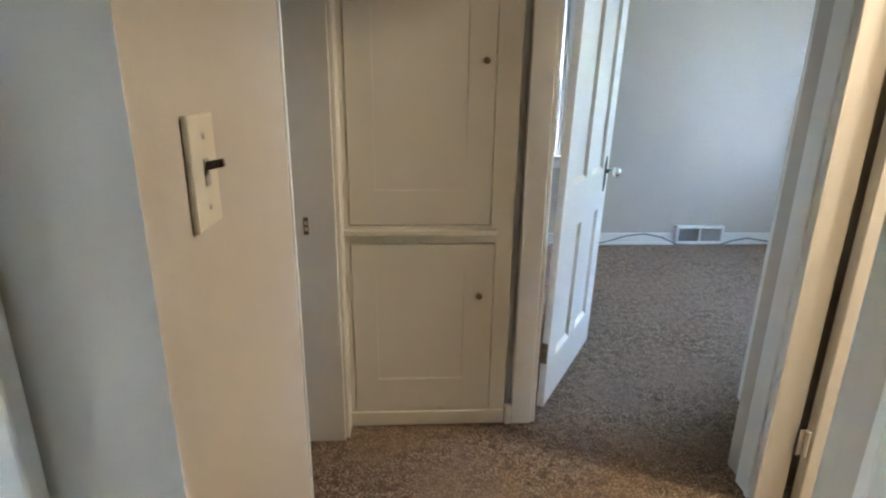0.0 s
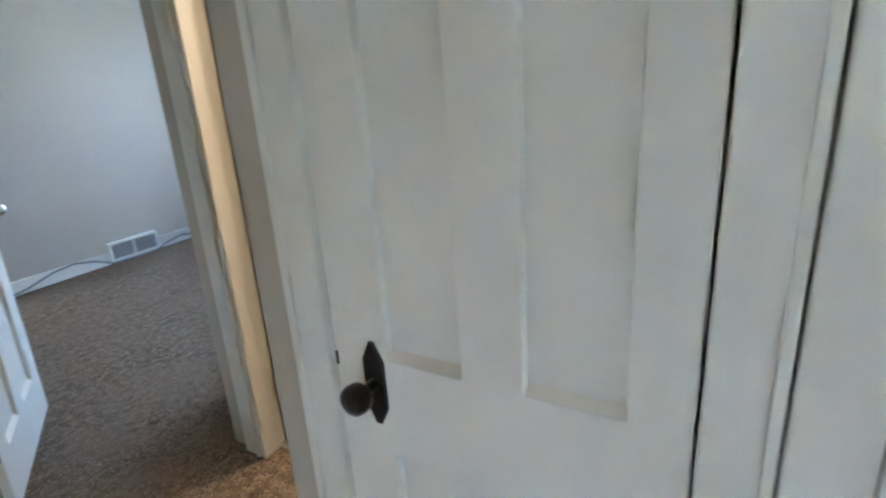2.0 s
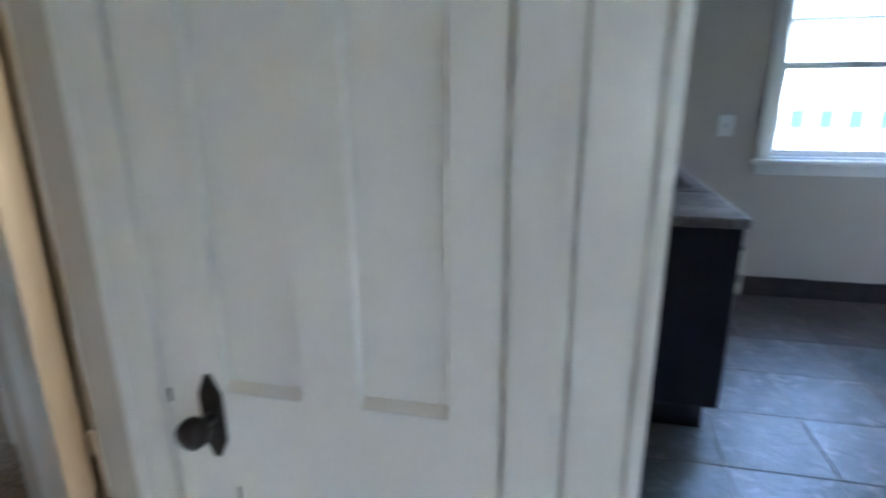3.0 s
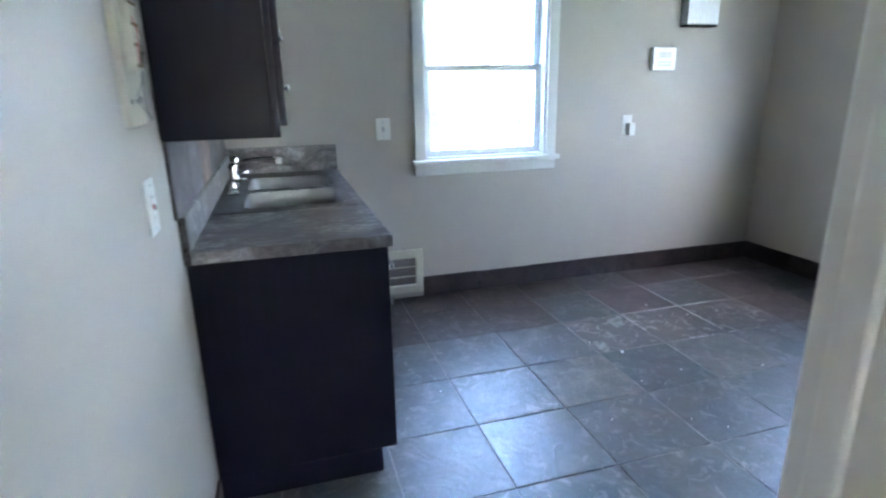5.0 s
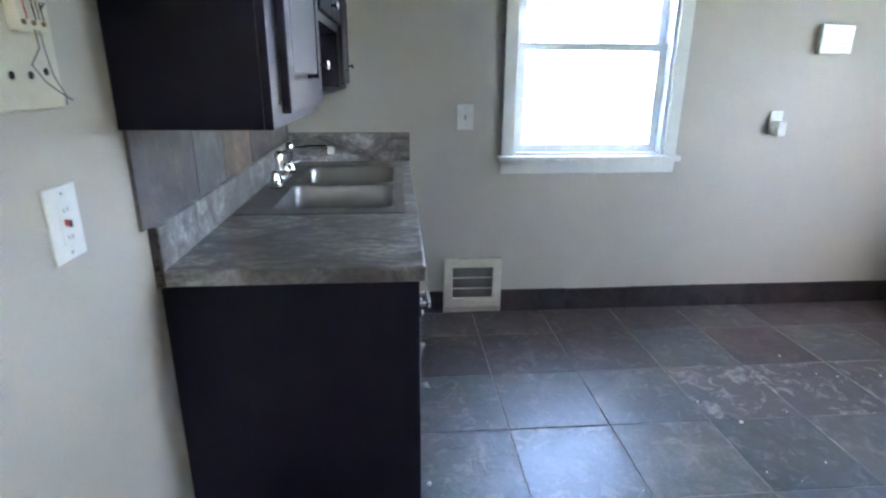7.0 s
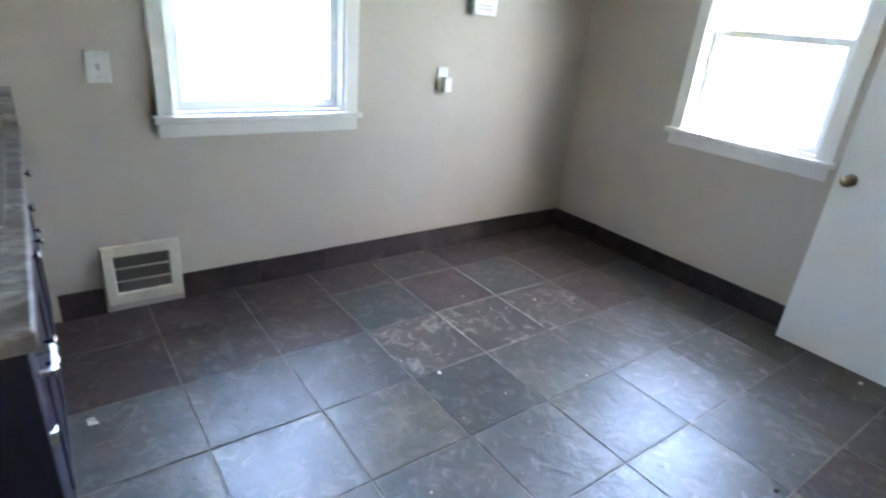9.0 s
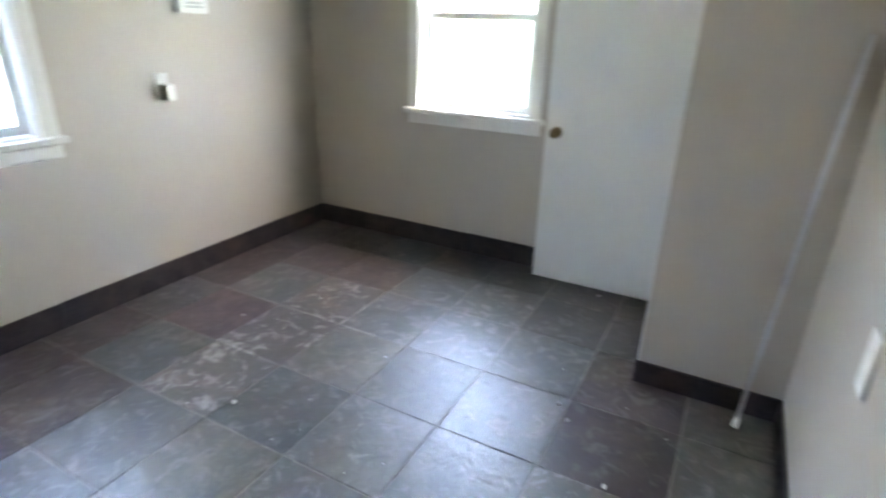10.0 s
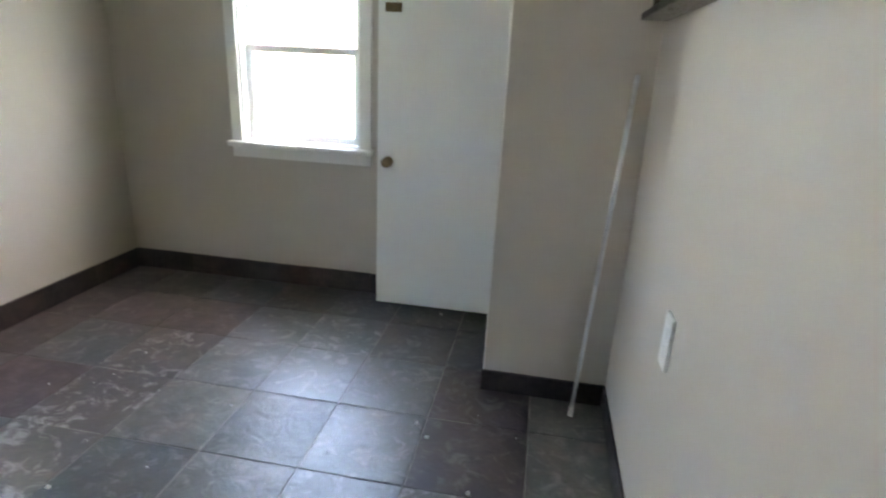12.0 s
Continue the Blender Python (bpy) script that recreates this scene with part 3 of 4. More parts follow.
casing_run("casing_west_bedroom", pose(0, 0, 0), [
    ("jamb", -0.240, -0.114, 1.796, 1.806, 0.0, 2.05), ("jamb", -0.262, -0.122, 2.466, 2.483, 0.0, 2.05), ("upright", -0.135, -0.108, 2.4835, 2.565, 0.0, 2.05),
    ("head", -0.240, -0.114, 1.813, 2.465, 2.03, 2.049)],
    "white painted casing of the other bedroom's doorway")
casing_run("trim_living_opening", pose(0, 0, 0), [("upright", -0.40, -0.262, 1.150, 1.179, 0.0, 2.13)], "white painted flat trim on the living room wall")

# bedroom door, open into the room, and bathroom door
PAN = [(0.11, 0.31, 0.93, 1.80), (0.41, 0.61, 0.93, 1.80), (0.11, 0.31, 0.20, 0.74), (0.41, 0.61, 0.20, 0.74)]
bdoor = panel_door("door_bedroom", pose(0.680, 2.637, 0.015, 1.2, 0.5, 58.5), 0.735, 1.99, 0.030, PAN, "open white four-panel bedroom door with a glass knob", TRIM)
bm = bmesh.new()
plate_shape(bm, pose(0.665, 0, 0.90, 90, 0, 0), 0.040, 0.17, 0.004)
part("back_plate", bm, BLACKIRON, bdoor, "black pointed back plate")
knob(bdoor, pose(0.665, -0.003, 0.915, 90, 0, 0), CHROME, "clear glass knob", r=0.024)
for hz in (0.25, 1.70):
    box_part("hinge", bdoor, BRASS, -0.006, 0.0, 0.004, 0.03, hz - 0.045, hz + 0.045, 0.001, "paint-spattered hinge")
bath = panel_door("door_bathroom", pose(1.412, 2.080, 0.015, 0, 0, -8), 0.66, 1.99, 0.035, [(0.10, 0.28, 0.93, 1.80), (0.38, 0.56, 0.93, 1.80), (0.10, 0.28, 0.2, 0.74), (0.38, 0.56, 0.2, 0.74)], "open white bathroom door on painted hinges", TRIM)
bath.matrix_world = pose(1.378, 2.046, 0.015, 0, 0, 2)
for hz in (0.235, 1.7):
    bm = bmesh.new()
    lathe(bm, [(0.008, 0), (0.008, 0.09)], pose(-0.012, 0.012, hz - 0.045), 10)
    box(bm, -0.03, -0.004, 0.020, 0.024, hz - 0.045, hz + 0.045)
    part("hinge", bm, TRIM, bath, "hinge clogged with paint")

# slab door of the pantry, standing open
pdoor = thing("door_pantry", pose(1.425, -3.238, 0.02), "open white flush pantry door with a brass knob", "door", "", "structure")
box_part("leaf", pdoor, DOORWHITE, 0.0, 0.766, -0.036, 0.0, 0.0, 2.01, 0.002)
bm = bmesh.new()
lathe(bm, [(0.030, 0), (0.030, 0.004), (0.012, 0.008), (0.011, 0.03), (0.024, 0.038), (0.029, 0.050), (0.026, 0.060), (0.010, 0.066), (0.001, 0.067)], pose(0.70, 0.0, 0.892, -90, 0, 0))
part("knob", bm, BRASS, pdoor, "aged brass knob", smooth=True)
bm = bmesh.new()
box(bm, 0.635, 0.725, 0.0002, 0.006, 1.695, 1.742)
box(bm, 0.655, 0.70, 0.006, 0.022, 1.708, 1.728)
part("bolt", bm, BRASS, pdoor, "small brass slide bolt", bevel=0.002)
casing_run("casing_pantry", pose(0, 0, 0), [("upright", 1.416, 1.424, -2.559, -2.457, 0.0, 2.12), ("jamb", 1.305, 1.4155, -2.573, -2.5605, 0.0, 2.05), ("upright", 1.416, 1.424, -3.33, -3.24, 0.0, 2.12), ("head", 1.416, 1.424, -3.239, -2.56, 2.05, 2.12)], "white pantry door casing")

# ---- kitchen ----
base = thing("base_cabinet", pose(0, 0, 0), "espresso painted base cabinet run with bright handles", "cabinet")
bm = bmesh.new()
box(bm, 2.289, 3.995, -0.075, 0.520, 0.10, 0.70)
box(bm, 2.289, 3.995, -0.075, -0.050, 0.7005, 0.865)
part("body", bm, ESPRESSO, base, bevel=0.002)
bm = bmesh.new()
box(bm, 2.284, 3.995, -0.01, 0.520, 0.0, 0.0995)
part("toe_kick", bm, ESPRESSO, base)
box_part("end_panel", base, ESPRESSO, 2.276, 2.2885, -0.10, 0.522, 0.10, 0.868, 0.002)
box_part("end_panel_foot", base, ESPRESSO, 2.276, 2.2835, -0.045, 0.522, 0.0, 0.0995, 0.002)
box_part("corner_catch", base, CHROME, 2.280, 2.2985, -0.113, -0.1005, 0.655, 0.688, 0.001, "small bright metal catch")
x = 2.32
for k, w in enumerate((0.40, 0.41, 0.41, 0.40)):
    dr = box_part("drawer", base, ESPRESSO, x, x + w, -0.098, -0.0755, 0.70, 0.845, 0.005, "espresso drawer front")
    bm = bmesh.new()
    panelled(bm, x, x + w, -0.098, -0.0755, 0.13, 0.68, [(x + 0.06, x + w - 0.06, 0.20, 0.61)])
    do = part("cabinet_door", bm, ESPRESSO, base, "espresso raised-panel cabinet door", bevel=0.004)
    box_part("panel", do, ESPRESSO, x + 0.055, x + w - 0.055, -0.092, -0.078, 0.195, 0.615, 0.0)
    for par, px, pz in ((dr, x + (0.07 if k == 0 else w / 2), 0.775), (do, x + (0.05 if k % 2 else w - 0.05), 0.60)):
        bm = bmesh.new()
        if k == 0 and par is dr:
            box(bm, px - 0.05, px + 0.05, -0.132, -0.122, pz - 0.009, pz + 0.009)
            box(bm, px - 0.046, px - 0.034, -0.122, -0.0985, pz - 0.006, pz + 0.006)
            box(bm, px + 0.034, px + 0.046, -0.122, -0.0985, pz - 0.006, pz + 0.006)
            part("handle", bm, CHROME, par, "bright chrome bar handle", bevel=0.002)
        else:
            lathe(bm, [(0.005, 0), (0.005, 0.014), (0.013, 0.018), (0.015, 0.026), (0.009, 0.03)], pose(px, -0.0985, pz, 90, 0, 0), 14)
            part("knob", bm, CHROME, par, "bright chrome knob", smooth=True)
    x += w + 0.008

top = thing("countertop", pose(0, 0, 0), "grey stone-pattern laminate countertop with backsplash lip", "countertop")
# worktop with a hole for the sink
bm = bmesh.new()
xs, ys = [2.266, 2.83, 3.80, 3.998], [-0.117, -0.045, 0.465, 0.524]
for i in range(3):
    for j in range(3):
        if i == 1 and j == 1:
            continue
        box(bm, xs[i], xs[i + 1], ys[j], ys[j + 1], 0.870, 0.910)
bmesh.ops.remove_doubles(bm, verts=bm.verts, dist=0.0005)
inner = [f for f in bm.faces if sum(1 for g in bm.faces if g is not f and {v.index for v in g.verts} == {v.index for v in f.verts}) > 0]
bmesh.ops.delete(bm, geom=list(inner), context="FACES")
part("worktop", bm, LAMINATE, top, bevel=0.006)
box_part("back_lip", top, LAMINATE, 2.266, 3.976, 0.502, 0.5245, 0.9105, 1.02, 0.003)
box_part("lip_end", top, BROWN, 2.2605, 2.2655, 0.503, 0.5245, 0.872, 1.019, 0.001, "dark raw end of the lip")
box_part("side_lip", top, LAMINATE, 3.977, 3.999, -0.117, 0.5245, 0.9105, 1.06, 0.003)

sink = thing("sink", pose(0, 0, 0.911), "stainless steel double-bowl kitchen sink set in the worktop", "sink")


def bowl(bm, x0, x1, y0, y1, depth, r=0.05, k=5):
    """A rounded bowl, open above."""
    def ring(a, b, c, d, z, rr):
        out = []
        for cx, cy, s in ((b - rr, d - rr, 0), (a + rr, d - rr, 1), (a + rr, c + rr, 2), (b - rr, c + rr, 3)):
            for q in range(k + 1):
                an = math.pi / 2 * (s + q / k)
                out.append(bm.verts.new((cx + rr * math.cos(an), cy + rr * math.sin(an), z)))
        return out
    rings = [ring(x0 - 0.004, x1 + 0.004, y0 - 0.004, y1 + 0.004, 0.0056, 0.006), ring(x0 + 0.001, x1 - 0.001, y0 + 0.001, y1 - 0.001, 0.0054, r), ring(x0 + 0.004, x1 - 0.004, y0 + 0.004, y1 - 0.004, -0.006, r), ring(x0 + 0.012, x1 - 0.012, y0 + 0.012, y1 - 0.012, -depth + 0.03, r),
             ring(x0 + 0.03, x1 - 0.03, y0 + 0.03, y1 - 0.03, -depth, r * 0.8)]
    for a, b in zip(rings, rings[1:]):
        for q in range(len(a)):
            bm.faces.new((a[q], a[(q + 1) % len(a)], b[(q + 1) % len(a)], b[q]))
    bm.faces.new(rings[-1])


BOWLS = ((2.868, 3.280, -0.035, 0.380), (3.330, 3.750, -0.035, 0.385))
for b4 in BOWLS:
    bm = bmesh.new()
    bowl(bm, *b4, 0.17)
    bw = part("bowl", bm, STEEL, sink, smooth=True)
    bm = bmesh.new()
    lathe(bm, [(0.045, 0.0), (0.045, 0.004), (0.03, 0.005), (0.028, 0.001)], pose((b4[0] + b4[1]) / 2, 0.18, -0.1685), 18)
    part("drain", bm, CHROME, bw, smooth=True)
bm = bmesh.new()
panelled(bm, 2.802, 3.825, 0.0, 0.005, -0.075, 0.495, [(a + 0.003, b - 0.003, c + 0.003, d - 0.003) for a, b, c, d in BOWLS])
for v in bm.verts:
    v.co = Vector((v.co.x, v.co.z, v.co.y))
part("rim", bm, STEEL, sink, bevel=0.002)

tap = thing("kitchen_tap", pose(3.33, 0.440, 0.9165), "chrome two-handle kitchen tap with a long swing spout", "tap")
bm = bmesh.new()
box(bm, -0.125, 0.125, -0.026, 0.026, 0, 0.018)
part("base_plate", bm, CHROME, tap, bevel=0.007)
bm = bmesh.new()
lathe(bm, [(0.024, 0.018), (0.020, 0.05), (0.016, 0.09), (0.019, 0.12), (0.012, 0.135)], None, 16)
tube(bm, [(0, 0, 0.10), (0, -0.02, 0.128), (0, -0.07, 0.145), (0, -0.14, 0.152), (0, -0.20, 0.150), (0, -0.215, 0.142)], 0.0085, 12)
part("spout", bm, CHROME, tap, smooth=True)
bm = bmesh.new()
lathe(bm, [(0.010, 0.0), (0.0155, 0.003), (0.0155, 0.026), (0.012, 0.03)], pose(0, -0.215, 0.152, 180, 0, 0), 14)
part("aerator", bm, PLASTIC, tap, "white spout tip", smooth=True)
for sx in (-0.1, 0.1):
    bm = bmesh.new()
    lathe(bm, [(0.022, 0.018), (0.018, 0.04), (0.014, 0.055), (0.016, 0.062), (0.008, 0.07)], pose(sx, 0, 0), 14)
    tube(bm, [(sx, 0, 0.06), (sx * 1.15, -0.03, 0.068), (sx * 1.3, -0.065, 0.075)], 0.006, 8)
    part("handle", bm, CHROME, tap, smooth=True)
spray = thing("side_spray", pose(3.60, 0.445, 0.9165), "small chrome side spray in its holder", "spray")
bm = bmesh.new()
lathe(bm, [(0.022, 0), (0.018, 0.02), (0.012, 0.03), (0.012, 0.06), (0.017, 0.10), (0.019, 0.13), (0.012, 0.14)], None, 14)
part("wand", bm, CHROME, spray, smooth=True)

# wall cabinets over the counter
upper = thing("wall_cabinet", pose(0, 0, 0), "espresso painted wall cabinet with a raised-panel door", "cabinet", "wall cabinets")
bm = bmesh.new()
box(bm, 2.205, 2.88, 0.228, 0.5245, 1.245, 2.10)
part("body", bm, ESPRESSO, upper, bevel=0.002)
bm = bmesh.new()
panelled(bm, 2.205, 2.88, 0.208, 0.2275, 1.245, 2.10, [(2.27, 2.84, 1.295, 2.05)])
part("face_frame", bm, ESPRESSO, upper, bevel=0.002)
bm = bmesh.new()
panelled(bm, 2.30, 2.865, 0.186, 0.2075, 1.272, 2.07, [(2.365, 2.80, 1.345, 2.0)])
ud = part("cabinet_door", bm, ESPRESSO, upper, "espresso raised-panel door, slightly ajar", bevel=0.004)
box_part("panel", ud, ESPRESSO, 2.377, 2.788, 0.188, 0.204, 1.357, 1.988, 0.006)
bm = bmesh.new()
lathe(bm, [(0.005, 0), (0.005, 0.014), (0.013, 0.018), (0.015, 0.026), (0.009, 0.03)], pose(2.84, 0.1855, 1.385, 90, 0, 0), 14)
part("knob", bm, CHROME, ud, "bright chrome knob", smooth=True)

niche = thing("wall_cabinet", pose(0, 0, 0), "espresso wall cabinet with an open niche under its doors", "cabinet", "wall cabinets")
bm = bmesh.new()
panelled(bm, 2.885, 3.995, 0.206, 0.228, 1.285, 2.10, [(2.94, 3.62, 1.30, 1.53), (2.95, 3.60, 1.58, 2.05), (3.68, 3.96, 1.33, 2.05)])
part("face_frame", bm, ESPRESSO, niche, bevel=0.002)
for a in ((2.885, 2.905, 0.2285, 0.5245, 1.285, 2.10), (3.975, 3.995, 0.2285, 0.5245, 1.285, 2.10), (2.9055, 3.9745, 0.2285, 0.5245, 1.285, 1.300), (2.9055, 3.9745, 0.2285, 0.5245, 1.53, 1.55),
          (2.9055, 3.9745, 0.2285, 0.5245, 2.085, 2.10), (2.9055, 3.9745, 0.505, 0.5245, 1.301, 1.529), (3.63, 3.65, 0.2285, 0.5045, 1.301, 1.529)):
    box_part("board", niche, ESPRESSO, *a, 0.001)
for a, b, c, kx, kz in ((2.925, 3.270, 1.56, 3.24, 1.60), (3.285, 3.625, 1.56, 3.60, 1.665), (3.66, 3.98, 1.31, 3.93, 1.395)):
    bm = bmesh.new()
    panelled(bm, a, b, 0.186, 0.2055, c, 2.07, [(a + 0.055, b - 0.055, c + 0.06, 2.01)])
    nd = part("cabinet_door", bm, ESPRESSO, niche, bevel=0.004)
    box_part("panel", nd, ESPRESSO, a + 0.06, b - 0.06, 0.189, 0.203, c + 0.065, 2.005, 0.004)
    bm = bmesh.new()
    lathe(bm, [(0.005, 0), (0.005, 0.014), (0.013, 0.018), (0.015, 0.026), (0.009, 0.03)], pose(kx, 0.1855, kz, 90, 0, 0), 14)
    part("knob", bm, CHROME, nd, "bright chrome knob", smooth=True)


# ---- plates and fittings on the walls ----
def wall_plate(name, m, w, h, label, category, mat=PLASTIC, d=0.007):
    """A bevelled cover plate; local x across, z up, y goes into the wall."""
    t = thing(name, m, label, category)
    bm = bmesh.new()
    box(bm, -w / 2, w / 2, -d, 0, -h / 2, h / 2)
    part("cover", bm, mat, t, bevel=0.0035)
    return t


def screws(t, zs, y=-0.007):
    for z in zs:
        bm = bmesh.new()
        lathe(bm, [(0.0032, 0), (0.0032, 0.001), (0.001, 0.0014)], pose(0, y, z, 90, 0, 0), 10)
        part("screw", bm, GREYMETAL, t)


sw = wall_plate("light_switch", pose(-0.12, 1.328, 1.222, 0, 0, 90), 0.080, 0.135, "cream switch plate with a dark toggle", "light switch", IVORY, 0.009)
screws(sw, (0.042, -0.042), -0.009)
bm = bmesh.new()
box(bm, -0.007, 0.007, -0.0105, -0.009, -0.016, 0.016)
part("toggle_slot", bm, GREYMETAL, sw)
bm = bmesh.new()
box(bm, -0.005, 0.005, -0.032, -0.009, 0.0, 0.010, Matrix.Rotation(radians(-12), 4, "X"))
part("toggle", bm, BROWN, sw, "dark brown toggle", bevel=0.002)

sw2 = wall_plate("light_switch", pose(0.86, -0.64, 1.245, 0, 0, 90), 0.110, 0.140, "white switch plate with a brown toggle", "light switch", PLASTIC, 0.009)
screws(sw2, (0.042, -0.042), -0.009)
bm = bmesh.new()
box(bm, -0.007, 0.007, -0.0105, -0.009, -0.016, 0.016)
part("toggle_slot", bm, GREYMETAL, sw2)
bm = bmesh.new()
box(bm, -0.005, 0.005, -0.030, -0.009, -0.002, 0.010, Matrix.Rotation(radians(12), 4, "X"))
part("toggle", bm, BROWN, sw2, "dark brown toggle", bevel=0.002)

blank = wall_plate("outlet_plate", pose(0.86, -1.595, 0.77, 0, 0, 90), 0.075, 0.155, "white wall outlet with a slim cover", "outlet", PLASTIC, 0.012)
for z in (0.03, -0.03):
    box_part("receptacle", blank, PLASTIC, -0.016, 0.016, -0.0145, -0.012, z - 0.018, z + 0.018, 0.002)

eo = wall_plate("outlet_plate", pose(4.0, -0.418, 1.140, 0, 0, -90), 0.090, 0.132, "white switch plate on the wall beside the window", "outlet", PLASTIC)
screws(eo, (0.042, -0.042))
bm = bmesh.new()
box(bm, -0.007, 0.007, -0.012, -0.007, -0.014, 0.014)
part("toggle", bm, GREYMETAL, eo, bevel=0.001)

gf = wall_plate("outlet_plate", pose(1.962, 0.526, 1.112), 0.092, 0.132, "white outlet with red and black test buttons", "outlet", PLASTIC)
screws(gf, (0.052, -0.052))
box_part("receptacle", gf, PLASTIC, -0.018, 0.018, -0.0095, -0.0072, -0.036, 0.036, 0.001)
box_part("test_button", gf, RED, -0.009, -0.001, -0.012, -0.0096, -0.004, 0.008, 0.0005, "red button")
box_part("reset_button", gf, BROWN, 0.001, 0.009, -0.012, -0.0096, -0.008, 0.004, 0.0005, "black button")
for z in (0.024, -0.024):
    for sx in (-0.006, 0.005):
        box_part("slot", gf, DARK, sx, sx + 0.0015, -0.0099, -0.0095, z - 0.004, z + 0.004, 0)

mount = thing("phone_mount", pose(1.935, 0.526, 1.48), "old ivory wall phone backplate with bare wires", "phone mount")
box_part("backplate", mount, IVORY, -0.079, 0.079, -0.016, 0.0, -0.178, 0.20, 0.004)
box_part("terminal_block", mount, IVORY, -0.032, 0.036, -0.034, -0.0162, -0.065, 0.14, 0.004)
for k in range(15):
    px, pz = -0.022 + 0.048 * (k % 3) / 2, -0.05 + 0.17 * (k // 3) / 4
    bm = bmesh.new()
    lathe(bm, [(0.004, 0), (0.004, 0.003), (0.002, 0.004)], pose(px, -0.034, pz, 90, 0, 0), 8)
    part("screw", bm, BRASS, mount)
for c, mt in enumerate((RED, GREEN, BLACKIRON, BRASS, BLACKIRON)):
    bm = bmesh.new()
    x0 = -0.018 + 0.01 * c
    tube(bm, [(x0, -0.0355, 0.05 - 0.02 * c), (x0 + 0.004, -0.042, 0.02 - 0.01 * c), (x0 - 0.006, -0.040, -0.02), (x0 + 0.004, -0.0365, -0.045)], 0.0013, 6)
    part("wire", bm, mt, mount)
bm = bmesh.new()
tube(bm, [(0.0, -0.036, -0.06), (0.012, -0.030, -0.085), (0.002, -0.020, -0.11), (0.03, -0.019, -0.135), (0.055, -0.021, -0.150), (0.075, -0.030, -0.165)], 0.0013, 8)
tube(bm, [(0.01, -0.036, -0.06), (0.03, -0.028, -0.095), (0.05, -0.021, -0.125), (0.07, -0.024, -0.158), (0.060, -0.028, -0.172)], 0.0011, 8)
part("loose_wire", bm, CABLE, mount, "loose grey wire")
for px, pz in ((-0.045, -0.125), (0.0, -0.125), (0.04, -0.12)):
    bm = bmesh.new()
    lathe(bm, [(0.006, 0), (0.006, 0.0012)], pose(px, -0.0162, pz, 90, 0, 0), 10)
    part("screw_hole", bm, DARK, mount)

keypad = thing("alarm_keypad", pose(4.0, -2.425, 1.553, 0, 0, -90), "white wall-mounted keypad with a small display", "keypad")
box_part("housing", keypad, PLASTIC, -0.095, 0.095, -0.034, 0.0, -0.077, 0.077, 0.008)
box_part("display", keypad, GREEN, -0.05, 0.055, -0.0365, -0.0342, 0.005, 0.045, 0.001, "pinkish display")
bm = bmesh.new()
for i in range(5):
    for j in range(2):
        box(bm, -0.05 + i * 0.022, -0.034 + i * 0.022, -0.0362, -0.0342, -0.05 + j * 0.02, -0.038 + j * 0.02)
part("buttons", bm, GREYMETAL, keypad)

jack = wall_plate("phone_jack", pose(4.0, -2.180, 1.112, 0, 0, -90), 0.075, 0.13, "white wall plate with a plug-in adapter", "outlet")
box_part("plug", jack, PLASTIC, -0.012, 0.038, -0.055, -0.0072, -0.075, 0.01, 0.006, "white plug-in adapter")

# grilles
kv = thing("wall_vent", pose(4.0, -0.478, 0.190, 0, 0, -90), "cream wall register with dark louvres above the floor", "vent", "vents")
bm = bmesh.new()
panelled(bm, -0.170, 0.170, -0.022, 0.0, -0.153, 0.153, [(-0.118, 0.118, -0.094, 0.094)])
part("frame", bm, IVORY, kv, bevel=0.006)
box_part("backing", kv, VENTDARK, -0.118, 0.118, -0.004, -0.001, -0.094, 0.094, 0)
for z in (-0.034, 0.033):
    box_part("bar", kv, IVORY, -0.1175, 0.1175, -0.020, -0.012, z - 0.004, z + 0.004, 0.001)
bm = bmesh.new()
for k in range(24):
    xx = -0.1165 + k * 0.01
    box(bm, xx, xx + 0.0025, -0.012, -0.005, -0.0935, 0.0935)
tagged(part("fin", bm, VENTDARK, kv), kind="stuff")

bv = thing("baseboard_register", pose(2.575, 5.05, 0.092), "white floor register against the bedroom baseboard", "vent", "vents")
bm = bmesh.new()
panelled(bm, -0.207, 0.207, -0.05, 0.0, -0.088, 0.075, [(-0.185, -0.008, -0.06, 0.055), (0.008, 0.185, -0.06, 0.055)])
part("frame", bm, PLASTIC, bv, bevel=0.005)
box_part("backing", bv, GREYMETAL, -0.186, 0.186, -0.012, -0.001, -0.061, 0.056, 0)
bm = bmesh.new()
for k in range(30):
    xx = -0.183 + k * 0.0125
    if abs(xx) < 0.012:
        continue
    box(bm, xx, xx + 0.004, -0.040, -0.0125, -0.0595, 0.0545)
tagged(part("fin", bm, GREYMETAL, bv), kind="stuff")

# the rod in the corner
rod = thing("metal_rod", pose(0, 0, 0), "long telescopic metal rod leaning in the corner", "rod")
a, b = Vector((1.012, -2.311, 0.012)), Vector((0.926, -2.432, 1.455))
mid = a.lerp(b, 0.42)
bm = bmesh.new()
tube(bm, [a.lerp(b, 0.03), mid], 0.0080, 12)
part("outer_tube", bm, ALU, rod, smooth=True)
bm = bmesh.new()
tube(bm, [mid, b], 0.0098, 12)
part("upper_tube", bm, ALU, rod, smooth=True)
bm = bmesh.new()
tube(bm, [a, a.lerp(b, 0.03)], 0.0115, 12)
part("foot", bm, PLASTIC, rod, "white end cap", smooth=True)

